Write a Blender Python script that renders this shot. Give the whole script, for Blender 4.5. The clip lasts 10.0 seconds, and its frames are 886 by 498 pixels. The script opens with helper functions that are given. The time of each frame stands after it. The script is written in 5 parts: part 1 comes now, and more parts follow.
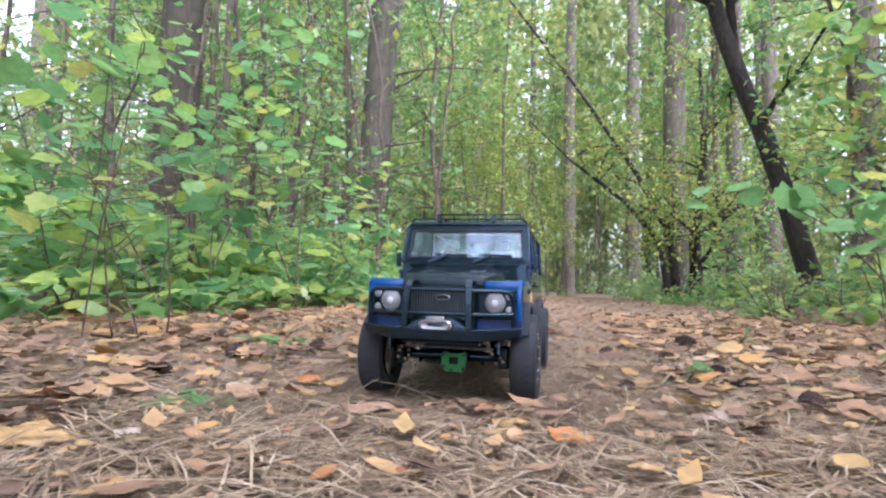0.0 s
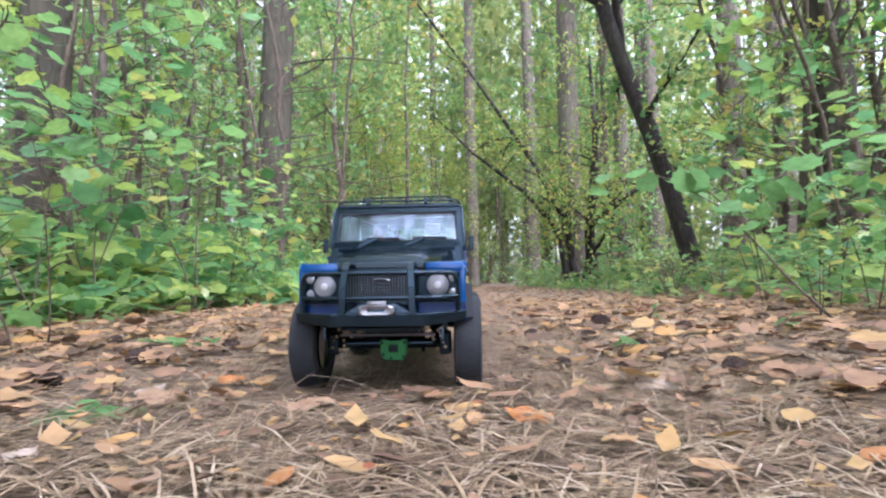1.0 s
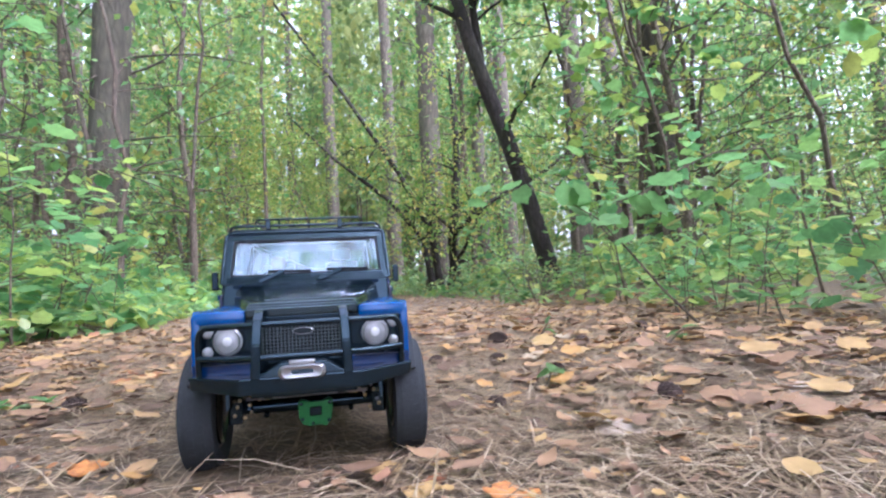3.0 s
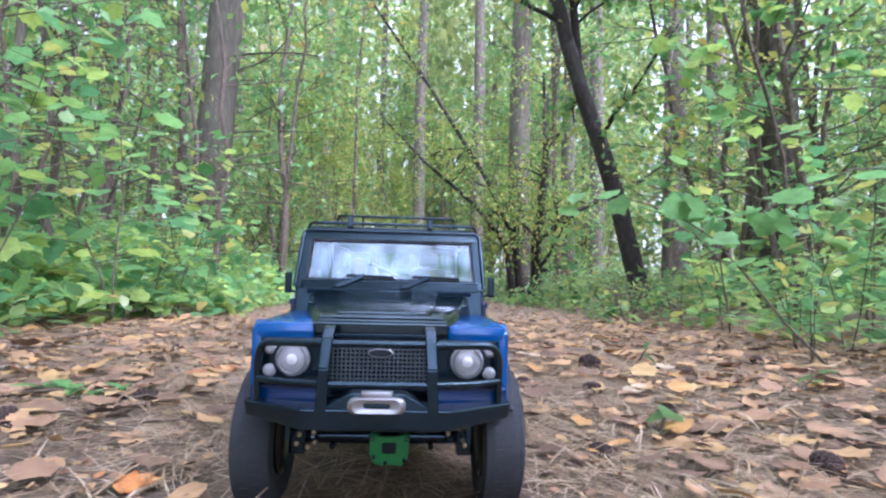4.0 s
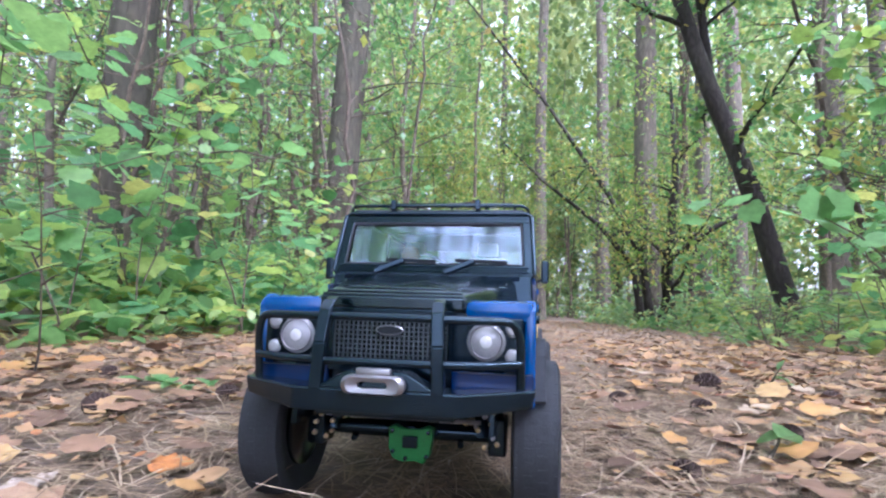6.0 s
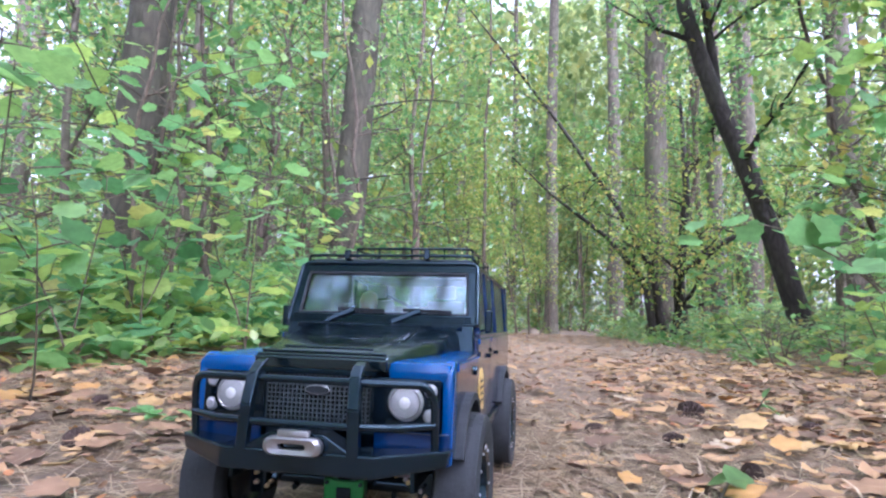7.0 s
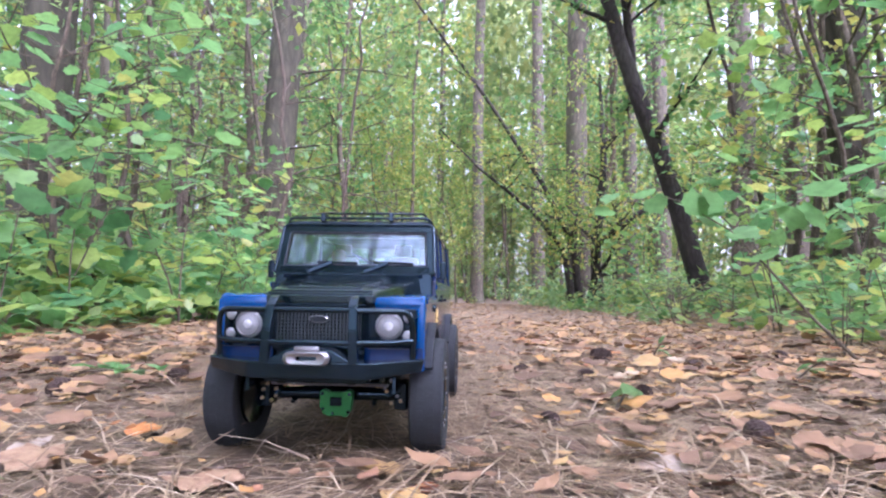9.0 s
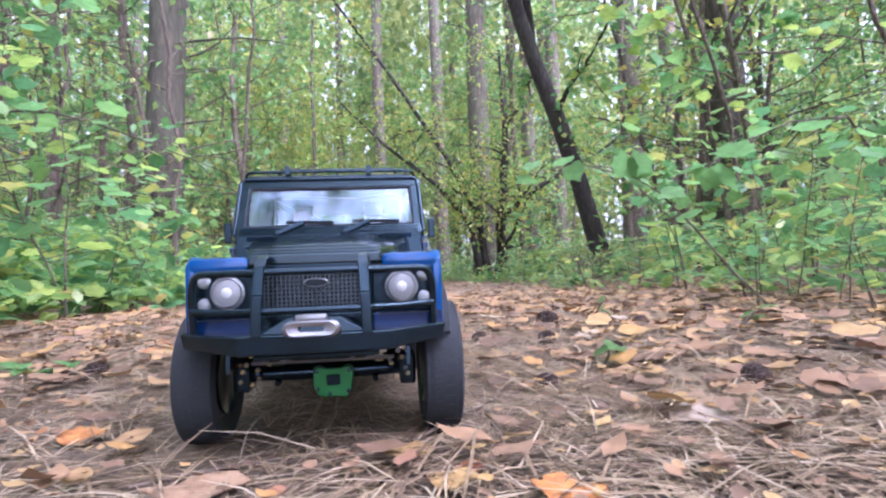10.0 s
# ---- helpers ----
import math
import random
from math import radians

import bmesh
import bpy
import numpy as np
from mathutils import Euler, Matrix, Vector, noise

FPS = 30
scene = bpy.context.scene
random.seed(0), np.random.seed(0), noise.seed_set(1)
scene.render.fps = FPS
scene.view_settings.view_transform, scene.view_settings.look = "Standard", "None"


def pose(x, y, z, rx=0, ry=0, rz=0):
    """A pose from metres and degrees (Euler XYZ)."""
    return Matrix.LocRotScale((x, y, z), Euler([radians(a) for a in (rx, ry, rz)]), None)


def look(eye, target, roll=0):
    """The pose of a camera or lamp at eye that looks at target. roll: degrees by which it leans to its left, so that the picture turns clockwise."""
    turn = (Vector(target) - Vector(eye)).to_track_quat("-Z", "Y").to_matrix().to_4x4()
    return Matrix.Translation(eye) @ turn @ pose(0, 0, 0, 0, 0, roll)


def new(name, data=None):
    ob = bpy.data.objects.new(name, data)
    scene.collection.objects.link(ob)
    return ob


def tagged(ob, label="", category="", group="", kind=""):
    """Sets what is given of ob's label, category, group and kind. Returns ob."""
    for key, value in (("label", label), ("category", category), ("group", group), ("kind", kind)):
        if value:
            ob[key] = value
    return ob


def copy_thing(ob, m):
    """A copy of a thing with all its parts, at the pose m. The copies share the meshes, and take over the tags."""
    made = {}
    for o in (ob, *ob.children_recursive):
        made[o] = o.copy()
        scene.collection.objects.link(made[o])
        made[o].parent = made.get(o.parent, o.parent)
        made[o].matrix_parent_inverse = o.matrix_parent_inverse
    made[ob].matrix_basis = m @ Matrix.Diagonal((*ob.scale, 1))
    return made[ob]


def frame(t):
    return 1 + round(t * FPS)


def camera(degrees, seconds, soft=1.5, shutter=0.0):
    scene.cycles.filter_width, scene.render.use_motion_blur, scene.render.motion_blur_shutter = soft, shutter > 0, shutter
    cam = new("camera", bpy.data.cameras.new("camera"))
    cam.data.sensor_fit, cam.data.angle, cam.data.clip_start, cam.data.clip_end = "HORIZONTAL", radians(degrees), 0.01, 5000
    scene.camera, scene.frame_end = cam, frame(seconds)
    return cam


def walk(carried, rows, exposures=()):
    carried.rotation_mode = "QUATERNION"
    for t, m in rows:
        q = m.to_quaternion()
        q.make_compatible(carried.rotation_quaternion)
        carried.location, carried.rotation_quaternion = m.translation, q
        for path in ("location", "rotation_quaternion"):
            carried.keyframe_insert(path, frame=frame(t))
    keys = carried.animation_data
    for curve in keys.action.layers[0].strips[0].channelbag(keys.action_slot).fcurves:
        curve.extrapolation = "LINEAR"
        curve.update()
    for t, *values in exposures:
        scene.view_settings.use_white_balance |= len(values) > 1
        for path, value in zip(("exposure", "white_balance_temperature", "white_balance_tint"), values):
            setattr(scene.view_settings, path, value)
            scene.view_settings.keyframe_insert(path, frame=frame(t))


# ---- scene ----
EXPO = 2.74
cam = camera(77.10, 10.0, soft=2.25)
PATH = [  # seconds, x, y, z, turn to the left, tilt up, lean
    (0, 0.1294, -0.6307, 0.1239, 12.69, 3.97, -1.51),
    (0.5, 0.1042, -0.6263, 0.1272, 7.91, 4.42, -0.31),
    (1, 0.0895, -0.6039, 0.1115, 2.98, 3.45, 0.97),
    (1.5, 0.0593, -0.5768, 0.1444, -3.08, 3.74, 1.05),
    (2, 0.0378, -0.5754, 0.1640, -9.41, 4.80, 1.41),
    (2.5, 0.0238, -0.5724, 0.1408, -12.16, 4.04, 2.09),
    (2.7, 0.0303, -0.5518, 0.1374, -11.92, 3.74, 2.57),
    (3.8, -0.0042, -0.4352, 0.1711, -6.17, 4.27, 0.43),
    (4, 0.0186, -0.4234, 0.1554, -3.23, 4.25, -1.41),
    (4.5, 0.0814, -0.3981, 0.1370, 3.90, 4.03, -1.71),
    (5, 0.0906, -0.3933, 0.1185, 9.51, 6.08, -0.05),
    (5.5, 0.0825, -0.3821, 0.1221, 9.79, 6.27, -2.10),
    (6.8, 0.1075, -0.3703, 0.1461, 9.44, 7.27, -1.05),
    (7, 0.1403, -0.3855, 0.1561, 11.00, 7.65, -1.74),
    (7.5, 0.1776, -0.4011, 0.1633, 10.35, 8.22, -1.63),
    (8, 0.1813, -0.4580, 0.1512, 8.72, 6.48, -2.10),
    (8.5, 0.1594, -0.4966, 0.1407, 7.26, 4.97, 0.71),
    (9, 0.1240, -0.4928, 0.1327, 3.48, 4.94, -0.88),
    (9.5, 0.1247, -0.4652, 0.1223, 1.33, 4.89, 0.46),
    (10, 0.0425, -0.4312, 0.1160, -6.36, 2.63, 2.16),
]
walk(cam, [(t, pose(x, y, z, 90 + tilt, lean, turn)) for t, x, y, z, turn, tilt, lean in PATH], exposures=[(0, EXPO - 0.11, 5430, 31), (2.5, EXPO - 0.06, 5330, 29), (4.0, EXPO - 0.03, 5110, 31), (7.0, EXPO, 5140, 32), (8, EXPO + 0.02, 5170, 36), (9, EXPO + 0.06, 5280, 39), (10, EXPO + 0.08, 5200, 38)])

# ---- world and sun: a bright overcast day under the trees ----
world = bpy.data.worlds.new("world")
scene.world = world
world.use_nodes = True
wn = world.node_tree.nodes
sky = wn.new("ShaderNodeTexSky")
sky.sky_type, sky.sun_disc = "NISHITA", False
sky.sun_elevation, sky.sun_rotation = radians(55), radians(141)
sky.dust_density, sky.ozone_density, sky.air_density = 5.0, 1.0, 1.0
wn["Background"].inputs["Strength"].default_value = 0.15
pale = wn.new("ShaderNodeHueSaturation")  # thin cloud takes most of the blue out of the sky
pale.inputs["Saturation"].default_value = 0.22
world.node_tree.links.new(sky.outputs[0], pale.inputs["Color"])
world.node_tree.links.new(pale.outputs[0], wn["Background"].inputs["Color"])

sun_data = bpy.data.lights.new("sun", "SUN")
sun_data.energy, sun_data.angle, sun_data.color = 1.4, radians(35), (1.0, 0.96, 0.90)
sun = new("sun", sun_data)
sun.matrix_world = look((3.6, -4.4, 8.0), (0, 0, 0))


# ---- materials ----
def material(name, rough=0.6, metal=0.0):
    m = bpy.data.materials.new(name)
    m.use_nodes = True
    b = m.node_tree.nodes["Principled BSDF"]
    b.inputs["Roughness"].default_value, b.inputs["Metallic"].default_value = rough, metal
    return m, m.node_tree, b


def ramp(nt, src, stops):
    r = nt.nodes.new("ShaderNodeValToRGB")
    els = r.color_ramp.elements
    while len(els) < len(stops):
        els.new(0.5)
    for e, (p, c) in zip(els, stops):
        e.position, e.color = p, (*c, 1)
    nt.links.new(src, r.inputs["Fac"])
    return r.outputs["Color"]


def noise_at(nt, scale, detail=4.0, rough=0.6, stretch=None):
    n = nt.nodes.new("ShaderNodeTexNoise")
    n.inputs["Scale"].default_value, n.inputs["Detail"].default_value, n.inputs["Roughness"].default_value = scale, detail, rough
    co = nt.nodes.new("ShaderNodeTexCoord")
    out = co.outputs["Object"]
    if stretch:
        mp = nt.nodes.new("ShaderNodeMapping")
        mp.inputs["Scale"].default_value = stretch
        nt.links.new(out, mp.inputs["Vector"])
        out = mp.outputs["Vector"]
    nt.links.new(out, n.inputs["Vector"])
    return n.outputs["Fac"]


def blend(nt, fac, a, b, mode="MIX"):
    x = nt.nodes.new("ShaderNodeMix")
    x.data_type, x.blend_type = "RGBA", mode
    for value, socket in ((fac, x.inputs["Factor"]), (a, x.inputs["A"]), (b, x.inputs["B"])):
        if isinstance(value, bpy.types.NodeSocket):
            nt.links.new(value, socket)
        elif socket.type == "RGBA":
            socket.default_value = (*value, 1)
        else:
            socket.default_value = value
    return x.outputs["Result"]


def bump(nt, b, height, strength, distance):
    n = nt.nodes.new("ShaderNodeBump")
    n.inputs["Strength"].default_value, n.inputs["Distance"].default_value = strength, distance
    nt.links.new(height, n.inputs["Height"])
    nt.links.new(n.outputs["Normal"], b.inputs["Normal"])


def leaf_material(name, stops, rough=0.45, shine=0.5, through_leaf=0.35):
    """Green or dry leaves: each leaf takes its own colour, with some light passing through the blade."""
    m, nt, b = material(name, rough)
    g = nt.nodes.new("ShaderNodeNewGeometry")
    col = ramp(nt, g.outputs["Random Per Island"], stops)
    spot = ramp(nt, noise_at(nt, 36.0, 4.0, 0.6), [(0.33, (0.76, 0.76, 0.76)), (0.68, (1.10, 1.10, 1.10))])
    col = blend(nt, 1.0, col, spot, "MULTIPLY")
    nt.links.new(col, b.inputs["Base Color"])
    b.inputs["Specular IOR Level"].default_value = shine
    tr = nt.nodes.new("ShaderNodeBsdfTranslucent")
    nt.links.new(col, tr.inputs["Color"])
    mix = nt.nodes.new("ShaderNodeMixShader")
    mix.inputs["Fac"].default_value = through_leaf
    nt.links.new(b.outputs[0], mix.inputs[1])
    nt.links.new(tr.outputs[0], mix.inputs[2])
    nt.links.new(mix.outputs[0], nt.nodes["Material Output"].inputs["Surface"])
    return m


def bark_material(name, dark, light, scale=9.0, moss=0.5):
    m, nt, b = material(name, 0.9)
    rough_n = noise_at(nt, scale * 2.2, 8.0, 0.7, (1, 1, 0.3))
    cells = nt.nodes.new("ShaderNodeTexVoronoi")
    cells.feature, cells.inputs["Scale"].default_value = "DISTANCE_TO_EDGE", scale * 1.6
    tc, mp = nt.nodes.new("ShaderNodeTexCoord"), nt.nodes.new("ShaderNodeMapping")
    mp.inputs["Scale"].default_value = (1, 1, 0.35)
    warp = nt.nodes.new("ShaderNodeVectorMath")
    warp.operation = "MULTIPLY_ADD"
    nt.links.new(tc.outputs["Object"], mp.inputs["Vector"])
    nt.links.new(rough_n, warp.inputs[0])
    warp.inputs[1].default_value = (0.02, 0.02, 0.02)
    nt.links.new(mp.outputs["Vector"], warp.inputs[2])
    nt.links.new(warp.outputs[0], cells.inputs["Vector"])
    mixn = nt.nodes.new("ShaderNodeMath")
    mixn.operation = "MULTIPLY_ADD"
    mixn.inputs[1].default_value = 1.1
    nt.links.new(cells.outputs["Distance"], mixn.inputs[0])
    half = nt.nodes.new("ShaderNodeMath")
    half.operation, half.inputs[1].default_value = "MULTIPLY", 0.72
    nt.links.new(rough_n, half.inputs[0])
    nt.links.new(half.outputs[0], mixn.inputs[2])
    plates = mixn.outputs[0]
    big = noise_at(nt, 1.3, 3.0)
    col = ramp(nt, plates, [(0.22, dark), (0.5, tuple(0.8 * a + 0.2 * c for a, c in zip(light, dark))), (0.8, tuple(c * 1.25 for c in light))])
    col = blend(nt, ramp(nt, big, [(0.45, (0, 0, 0)), (0.7, (moss, moss, moss))]), col, (0.12, 0.13, 0.08))
    nt.links.new(col, b.inputs["Base Color"])
    bump(nt, b, plates, 0.7, 0.02)
    return m


def simple(name, colour, rough=0.5, metal=0.0, grain=400.0, vary=0.25, relief=0.0, coat=0.0, shine=0.5, dusty=0.04, tint=(1, 1, 1)):
    """A plain made surface with fine grain, dust and uneven gloss."""
    m, nt, b = material(name, rough, metal)
    n = noise_at(nt, grain, 5.0)
    dust = noise_at(nt, 30.0, 5.0, 0.65)
    col = blend(nt, n, tuple(c * (1 - vary) for c in colour), tuple(min(1, c * (1 + vary)) for c in colour))
    col = blend(nt, ramp(nt, dust, [(0.55, (0, 0, 0)), (0.85, (dusty,) * 3)]), col, (0.20, 0.15, 0.11))
    nt.links.new(col, b.inputs["Base Color"])
    rr = ramp(nt, dust, [(0.4, (rough,) * 3), (0.75, (min(1, rough + (0.2 if dusty > 0.02 else 0.06)),) * 3)])
    nt.links.new(rr, b.inputs["Roughness"])
    b.inputs["Coat Weight"].default_value, b.inputs["Coat Roughness"].default_value = coat, 0.08
    b.inputs["Specular IOR Level"].default_value = shine
    b.inputs["Specular Tint"].default_value = (*tint, 1)
    if relief:
        bump(nt, b, n, relief, 0.001)
    return m


GREEN = leaf_material("leaf_green", [(0.0, (0.09, 0.22, 0.0675)), (0.45, (0.18, 0.36, 0.108)), (0.8, (0.31, 0.46, 0.126)), (0.94, (0.42, 0.45, 0.099)), (1.0, (0.50, 0.40, 0.09))], 0.45, 0.4, 0.5)
MIDGREEN = leaf_material("leaf_understory", [(0.0, (0.115, 0.255, 0.085)), (0.5, (0.215, 0.365, 0.128)), (0.87, (0.335, 0.435, 0.112)), (0.95, (0.432, 0.432, 0.12)), (1.0, (0.495, 0.36, 0.111))], 0.34, 0.8, 0.55)
BROAD = leaf_material("leaf_maple", [(0.0, (0.12, 0.30, 0.12)), (0.4, (0.205, 0.40, 0.13)), (0.72, (0.34, 0.49, 0.11)), (0.95, (0.39, 0.50, 0.11)), (1.0, (0.47, 0.45, 0.12))], 0.45, 0.5, 0.56)
YELLOWING = leaf_material("leaf_yellowing", [(0.0, (0.13, 0.28, 0.06)), (0.5, (0.27, 0.40, 0.08)), (0.8, (0.45, 0.46, 0.10)), (1.0, (0.55, 0.42, 0.11))], 0.45, 0.4, 0.5)
# distant leaves: the veil of haze is put into paler greens
FARLEAF = leaf_material("leaf_far", [(0.0, (0.15, 0.23, 0.085)), (0.5, (0.265, 0.345, 0.118)), (1.0, (0.40, 0.43, 0.14))], 0.5, 0.4, 0.45)
LITTER = leaf_material("leaf_litter", [(0.0, (0.121, 0.077, 0.05)), (0.25, (0.233, 0.143, 0.085)), (0.45, (0.335, 0.202, 0.11)), (0.66, (0.428, 0.266, 0.125)), (0.82, (0.437, 0.295, 0.12)), (0.93, (0.446, 0.246, 0.08)), (0.97, (0.316, 0.108, 0.05)), (1.0, (0.465, 0.384, 0.26))], 0.65, 0.3, 0.1)
NEEDLE = leaf_material("pine_needles", [(0.0, (0.13, 0.089, 0.06)), (0.4, (0.265, 0.185, 0.108)), (0.75, (0.395, 0.291, 0.172)), (1.0, (0.521, 0.424, 0.30))], 0.6, 0.3, 0.05)
PINE_BARK = bark_material("pine_bark", (0.022, 0.019, 0.013), (0.062, 0.052, 0.034), 9.0, 0.35)
PALE_BARK = bark_material("pale_bark", (0.048, 0.041, 0.031), (0.120, 0.098, 0.072))
DARK_BARK = bark_material("dark_bark", (0.009, 0.007, 0.006), (0.034, 0.026, 0.021), 14.0, 0.15)
CROOKED_BARK = bark_material("dark_brown_bark", (0.03, 0.022, 0.016), (0.10, 0.073, 0.052), 20.0)
TWIG = bark_material("twig_bark", (0.045, 0.036, 0.026), (0.14, 0.105, 0.072), 30.0)

def dry_leaf_material(name, colour, edge):
    m, nt, b = material(name, 0.6)
    n = noise_at(nt, 70.0, 6.0, 0.7)
    nt.links.new(ramp(nt, n, [(0.36, edge), (0.55, colour), (0.8, tuple(min(1, c * 1.25) for c in colour))]), b.inputs["Base Color"])
    bump(nt, b, n, 0.4, 0.003)
    return m


DRY_YELLOW = dry_leaf_material("yellow_fallen_leaf", (0.43, 0.275, 0.10), (0.25, 0.145, 0.06))
SOIL, nt, b = material("forest_soil", 0.95)
fine, mid_n, wide = noise_at(nt, 90.0, 8.0, 0.7), noise_at(nt, 7.0, 6.0, 0.65), noise_at(nt, 0.8, 4.0)
col = ramp(nt, fine, [(0.25, (0.041, 0.030, 0.022)), (0.5, (0.147, 0.108, 0.068)), (0.72, (0.288, 0.212, 0.123))])
col = blend(nt, ramp(nt, mid_n, [(0.42, (0, 0, 0)), (0.62, (0.75, 0.75, 0.75))]), col, (0.152, 0.122, 0.098))
col = blend(nt, ramp(nt, wide, [(0.4, (0, 0, 0)), (0.7, (0.4, 0.4, 0.4))]), col, (0.26, 0.178, 0.118))
nt.links.new(col, b.inputs["Base Color"])
bump(nt, b, fine, 0.8, 0.008)

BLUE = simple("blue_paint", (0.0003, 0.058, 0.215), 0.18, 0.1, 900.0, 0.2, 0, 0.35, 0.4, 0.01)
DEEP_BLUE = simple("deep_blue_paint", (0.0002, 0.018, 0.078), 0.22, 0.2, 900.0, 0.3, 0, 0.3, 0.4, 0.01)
# the body blue, darkened in its colour where the sides mirror dim ground
NAVY = simple("shaded_blue_paint", (0.002, 0.012, 0.045), 0.2, 0.2, 900.0, 0.3, 0, 0.7, 0.5, 0.01)
# blacks: bluish base and specular tint imitate blue sky sheen
BLACK = simple("satin_black_plastic", (0.002, 0.005, 0.009), 0.17, 0.0, 600.0, 0.3, 0.02, 0.1, 0.5, 0.012, (0.5, 0.8, 1.0))
BONNET = simple("black_bonnet_paint", (0.0015, 0.0045, 0.0065), 0.17, 0.0, 600.0, 0.3, 0, 0.35, 0.8, 0.012, (0.6, 0.88, 1.0))
STEEL_BLACK = simple("black_powder_coat", (0.0015, 0.0045, 0.008), 0.17, 0.0, 1500.0, 0.3, 0.03, 0.2, 0.55, 0.012, (0.5, 0.8, 1.0))
RUBBER = simple("tyre_rubber", (0.027, 0.031, 0.035), 0.7, 0.0, 700.0, 0.35, 0.3, 0.0, 0.3)
SILVER = simple("bright_aluminium", (0.30, 0.30, 0.31), 0.3, 0.9, 800.0, 0.12)
BRASS = simple("brass_fittings", (0.55, 0.42, 0.22), 0.35, 0.9, 800.0, 0.15)
DIFF_GREEN = simple("green_anodised_metal", (0.012, 0.16, 0.03), 0.38, 0.3, 500.0, 0.3)
SEAT = simple("beige_seat_cloth", (0.60, 0.56, 0.40), 0.9, 0.0, 700.0, 0.2, 0.3)
MESH = simple("grey_grille_mesh", (0.030, 0.042, 0.046), 0.35, 0.0, 600.0, 0.2)
TRIM = simple("grey_interior_plastic", (0.014, 0.019, 0.023), 0.6, 0.0, 600.0, 0.2, 0.0, 0.0, 0.25)
SKINNY = simple("doll_orange_plastic", (0.60, 0.27, 0.14), 0.55, 0.0, 300.0, 0.1)
DECAL = simple("yellow_sticker", (0.62, 0.42, 0.12), 0.45, 0.0, 500.0, 0.2)
DECAL_INK = simple("dark_sticker_print", (0.10, 0.06, 0.03), 0.5, 0.0, 500.0, 0.2)
CONE = simple("pine_cone_scales", (0.055, 0.034, 0.026), 0.85, 0.0, 150.0, 0.5, 0.4)
WOOD = simple("dry_twig_wood", (0.16, 0.12, 0.09), 0.9, 0.0, 120.0, 0.4, 0.5)
PAPER_WHITE = simple("white_reflector_plastic", (0.62, 0.63, 0.64), 0.25, 0.0, 500.0, 0.1, 0, 0.5)

GLASS, nt, b = material("window_glass", 0.02)
b.inputs["Base Color"].default_value = (0.93, 0.95, 0.95, 1)
gl, tp, mx, fr = (nt.nodes.new("ShaderNodeBsdfGlossy"), nt.nodes.new("ShaderNodeBsdfTransparent"), nt.nodes.new("ShaderNodeMixShader"), nt.nodes.new("ShaderNodeFresnel"))
gl.inputs["Roughness"].default_value, fr.inputs["IOR"].default_value = 0.06, 1.95
# the blue of the mirrored sky is put into the gloss colour
gl.inputs["Color"].default_value = (0.78, 0.90, 1.0, 1)
tp.inputs["Color"].default_value = (0.80, 0.88, 0.91, 1)
for a_, b_ in ((fr.outputs[0], mx.inputs["Fac"]), (tp.outputs[0], mx.inputs[1]), (gl.outputs[0], mx.inputs[2]), (mx.outputs[0], nt.nodes["Material Output"].inputs["Surface"])):
    nt.links.new(a_, b_)

LENS, nt, b = material("ribbed_lamp_lens", 0.18)
b.inputs["Base Color"].default_value = (0.72, 0.73, 0.72, 1)
b.inputs["Coat Weight"].default_value = 0.6
ribs = nt.nodes.new("ShaderNodeTexVoronoi")
ribs.inputs["Scale"].default_value = 520.0
co = nt.nodes.new("ShaderNodeTexCoord")
nt.links.new(co.outputs["Object"], ribs.inputs["Vector"])
nt.links.new(ramp(nt, ribs.outputs["Distance"], [(0.0, (0.31, 0.32, 0.33)), (0.8, (0.27, 0.28, 0.29))]), b.inputs["Base Color"])
bump(nt, b, ribs.outputs["Distance"], 0.05, 0.0005)


# ---- mesh helpers ----
rng = np.random.default_rng(7)


def mesh_object(name, mesh, mat, parent=None, label="", smooth=True):
    mesh.materials.append(mat)
    if smooth:
        mesh.shade_smooth()
    ob = new(name, mesh)
    if parent:
        ob.parent = parent
    return tagged(ob, label)


def part(name, bm, mat, parent=None, label="", smooth=False):
    """One bmesh as one mesh object under a thing or a part."""
    bmesh.ops.recalc_face_normals(bm, faces=bm.faces)
    me = bpy.data.meshes.new(name)
    bm.to_mesh(me)
    bm.free()
    if smooth:
        me.shade_smooth()
        me.set_sharp_from_angle(angle=radians(38))
    return mesh_object(name, me, mat, parent, label, False)


def block(x0, x1, y0, y1, z0, z1, bev=0.0, bm=None, seg=2):
    """A bevelled box between two corners."""
    bm = bm or bmesh.new()
    m = Matrix.Translation(((x0 + x1) / 2, (y0 + y1) / 2, (z0 + z1) / 2)) @ Matrix.Diagonal((abs(x1 - x0), abs(y1 - y0), abs(z1 - z0), 1))
    vs = bmesh.ops.create_cube(bm, size=1, matrix=m)["verts"]
    if bev:
        es = list({e for v in vs for e in v.link_edges})
        bmesh.ops.bevel(bm, geom=es, offset=bev, segments=seg, affect="EDGES", profile=0.5)
    return bm


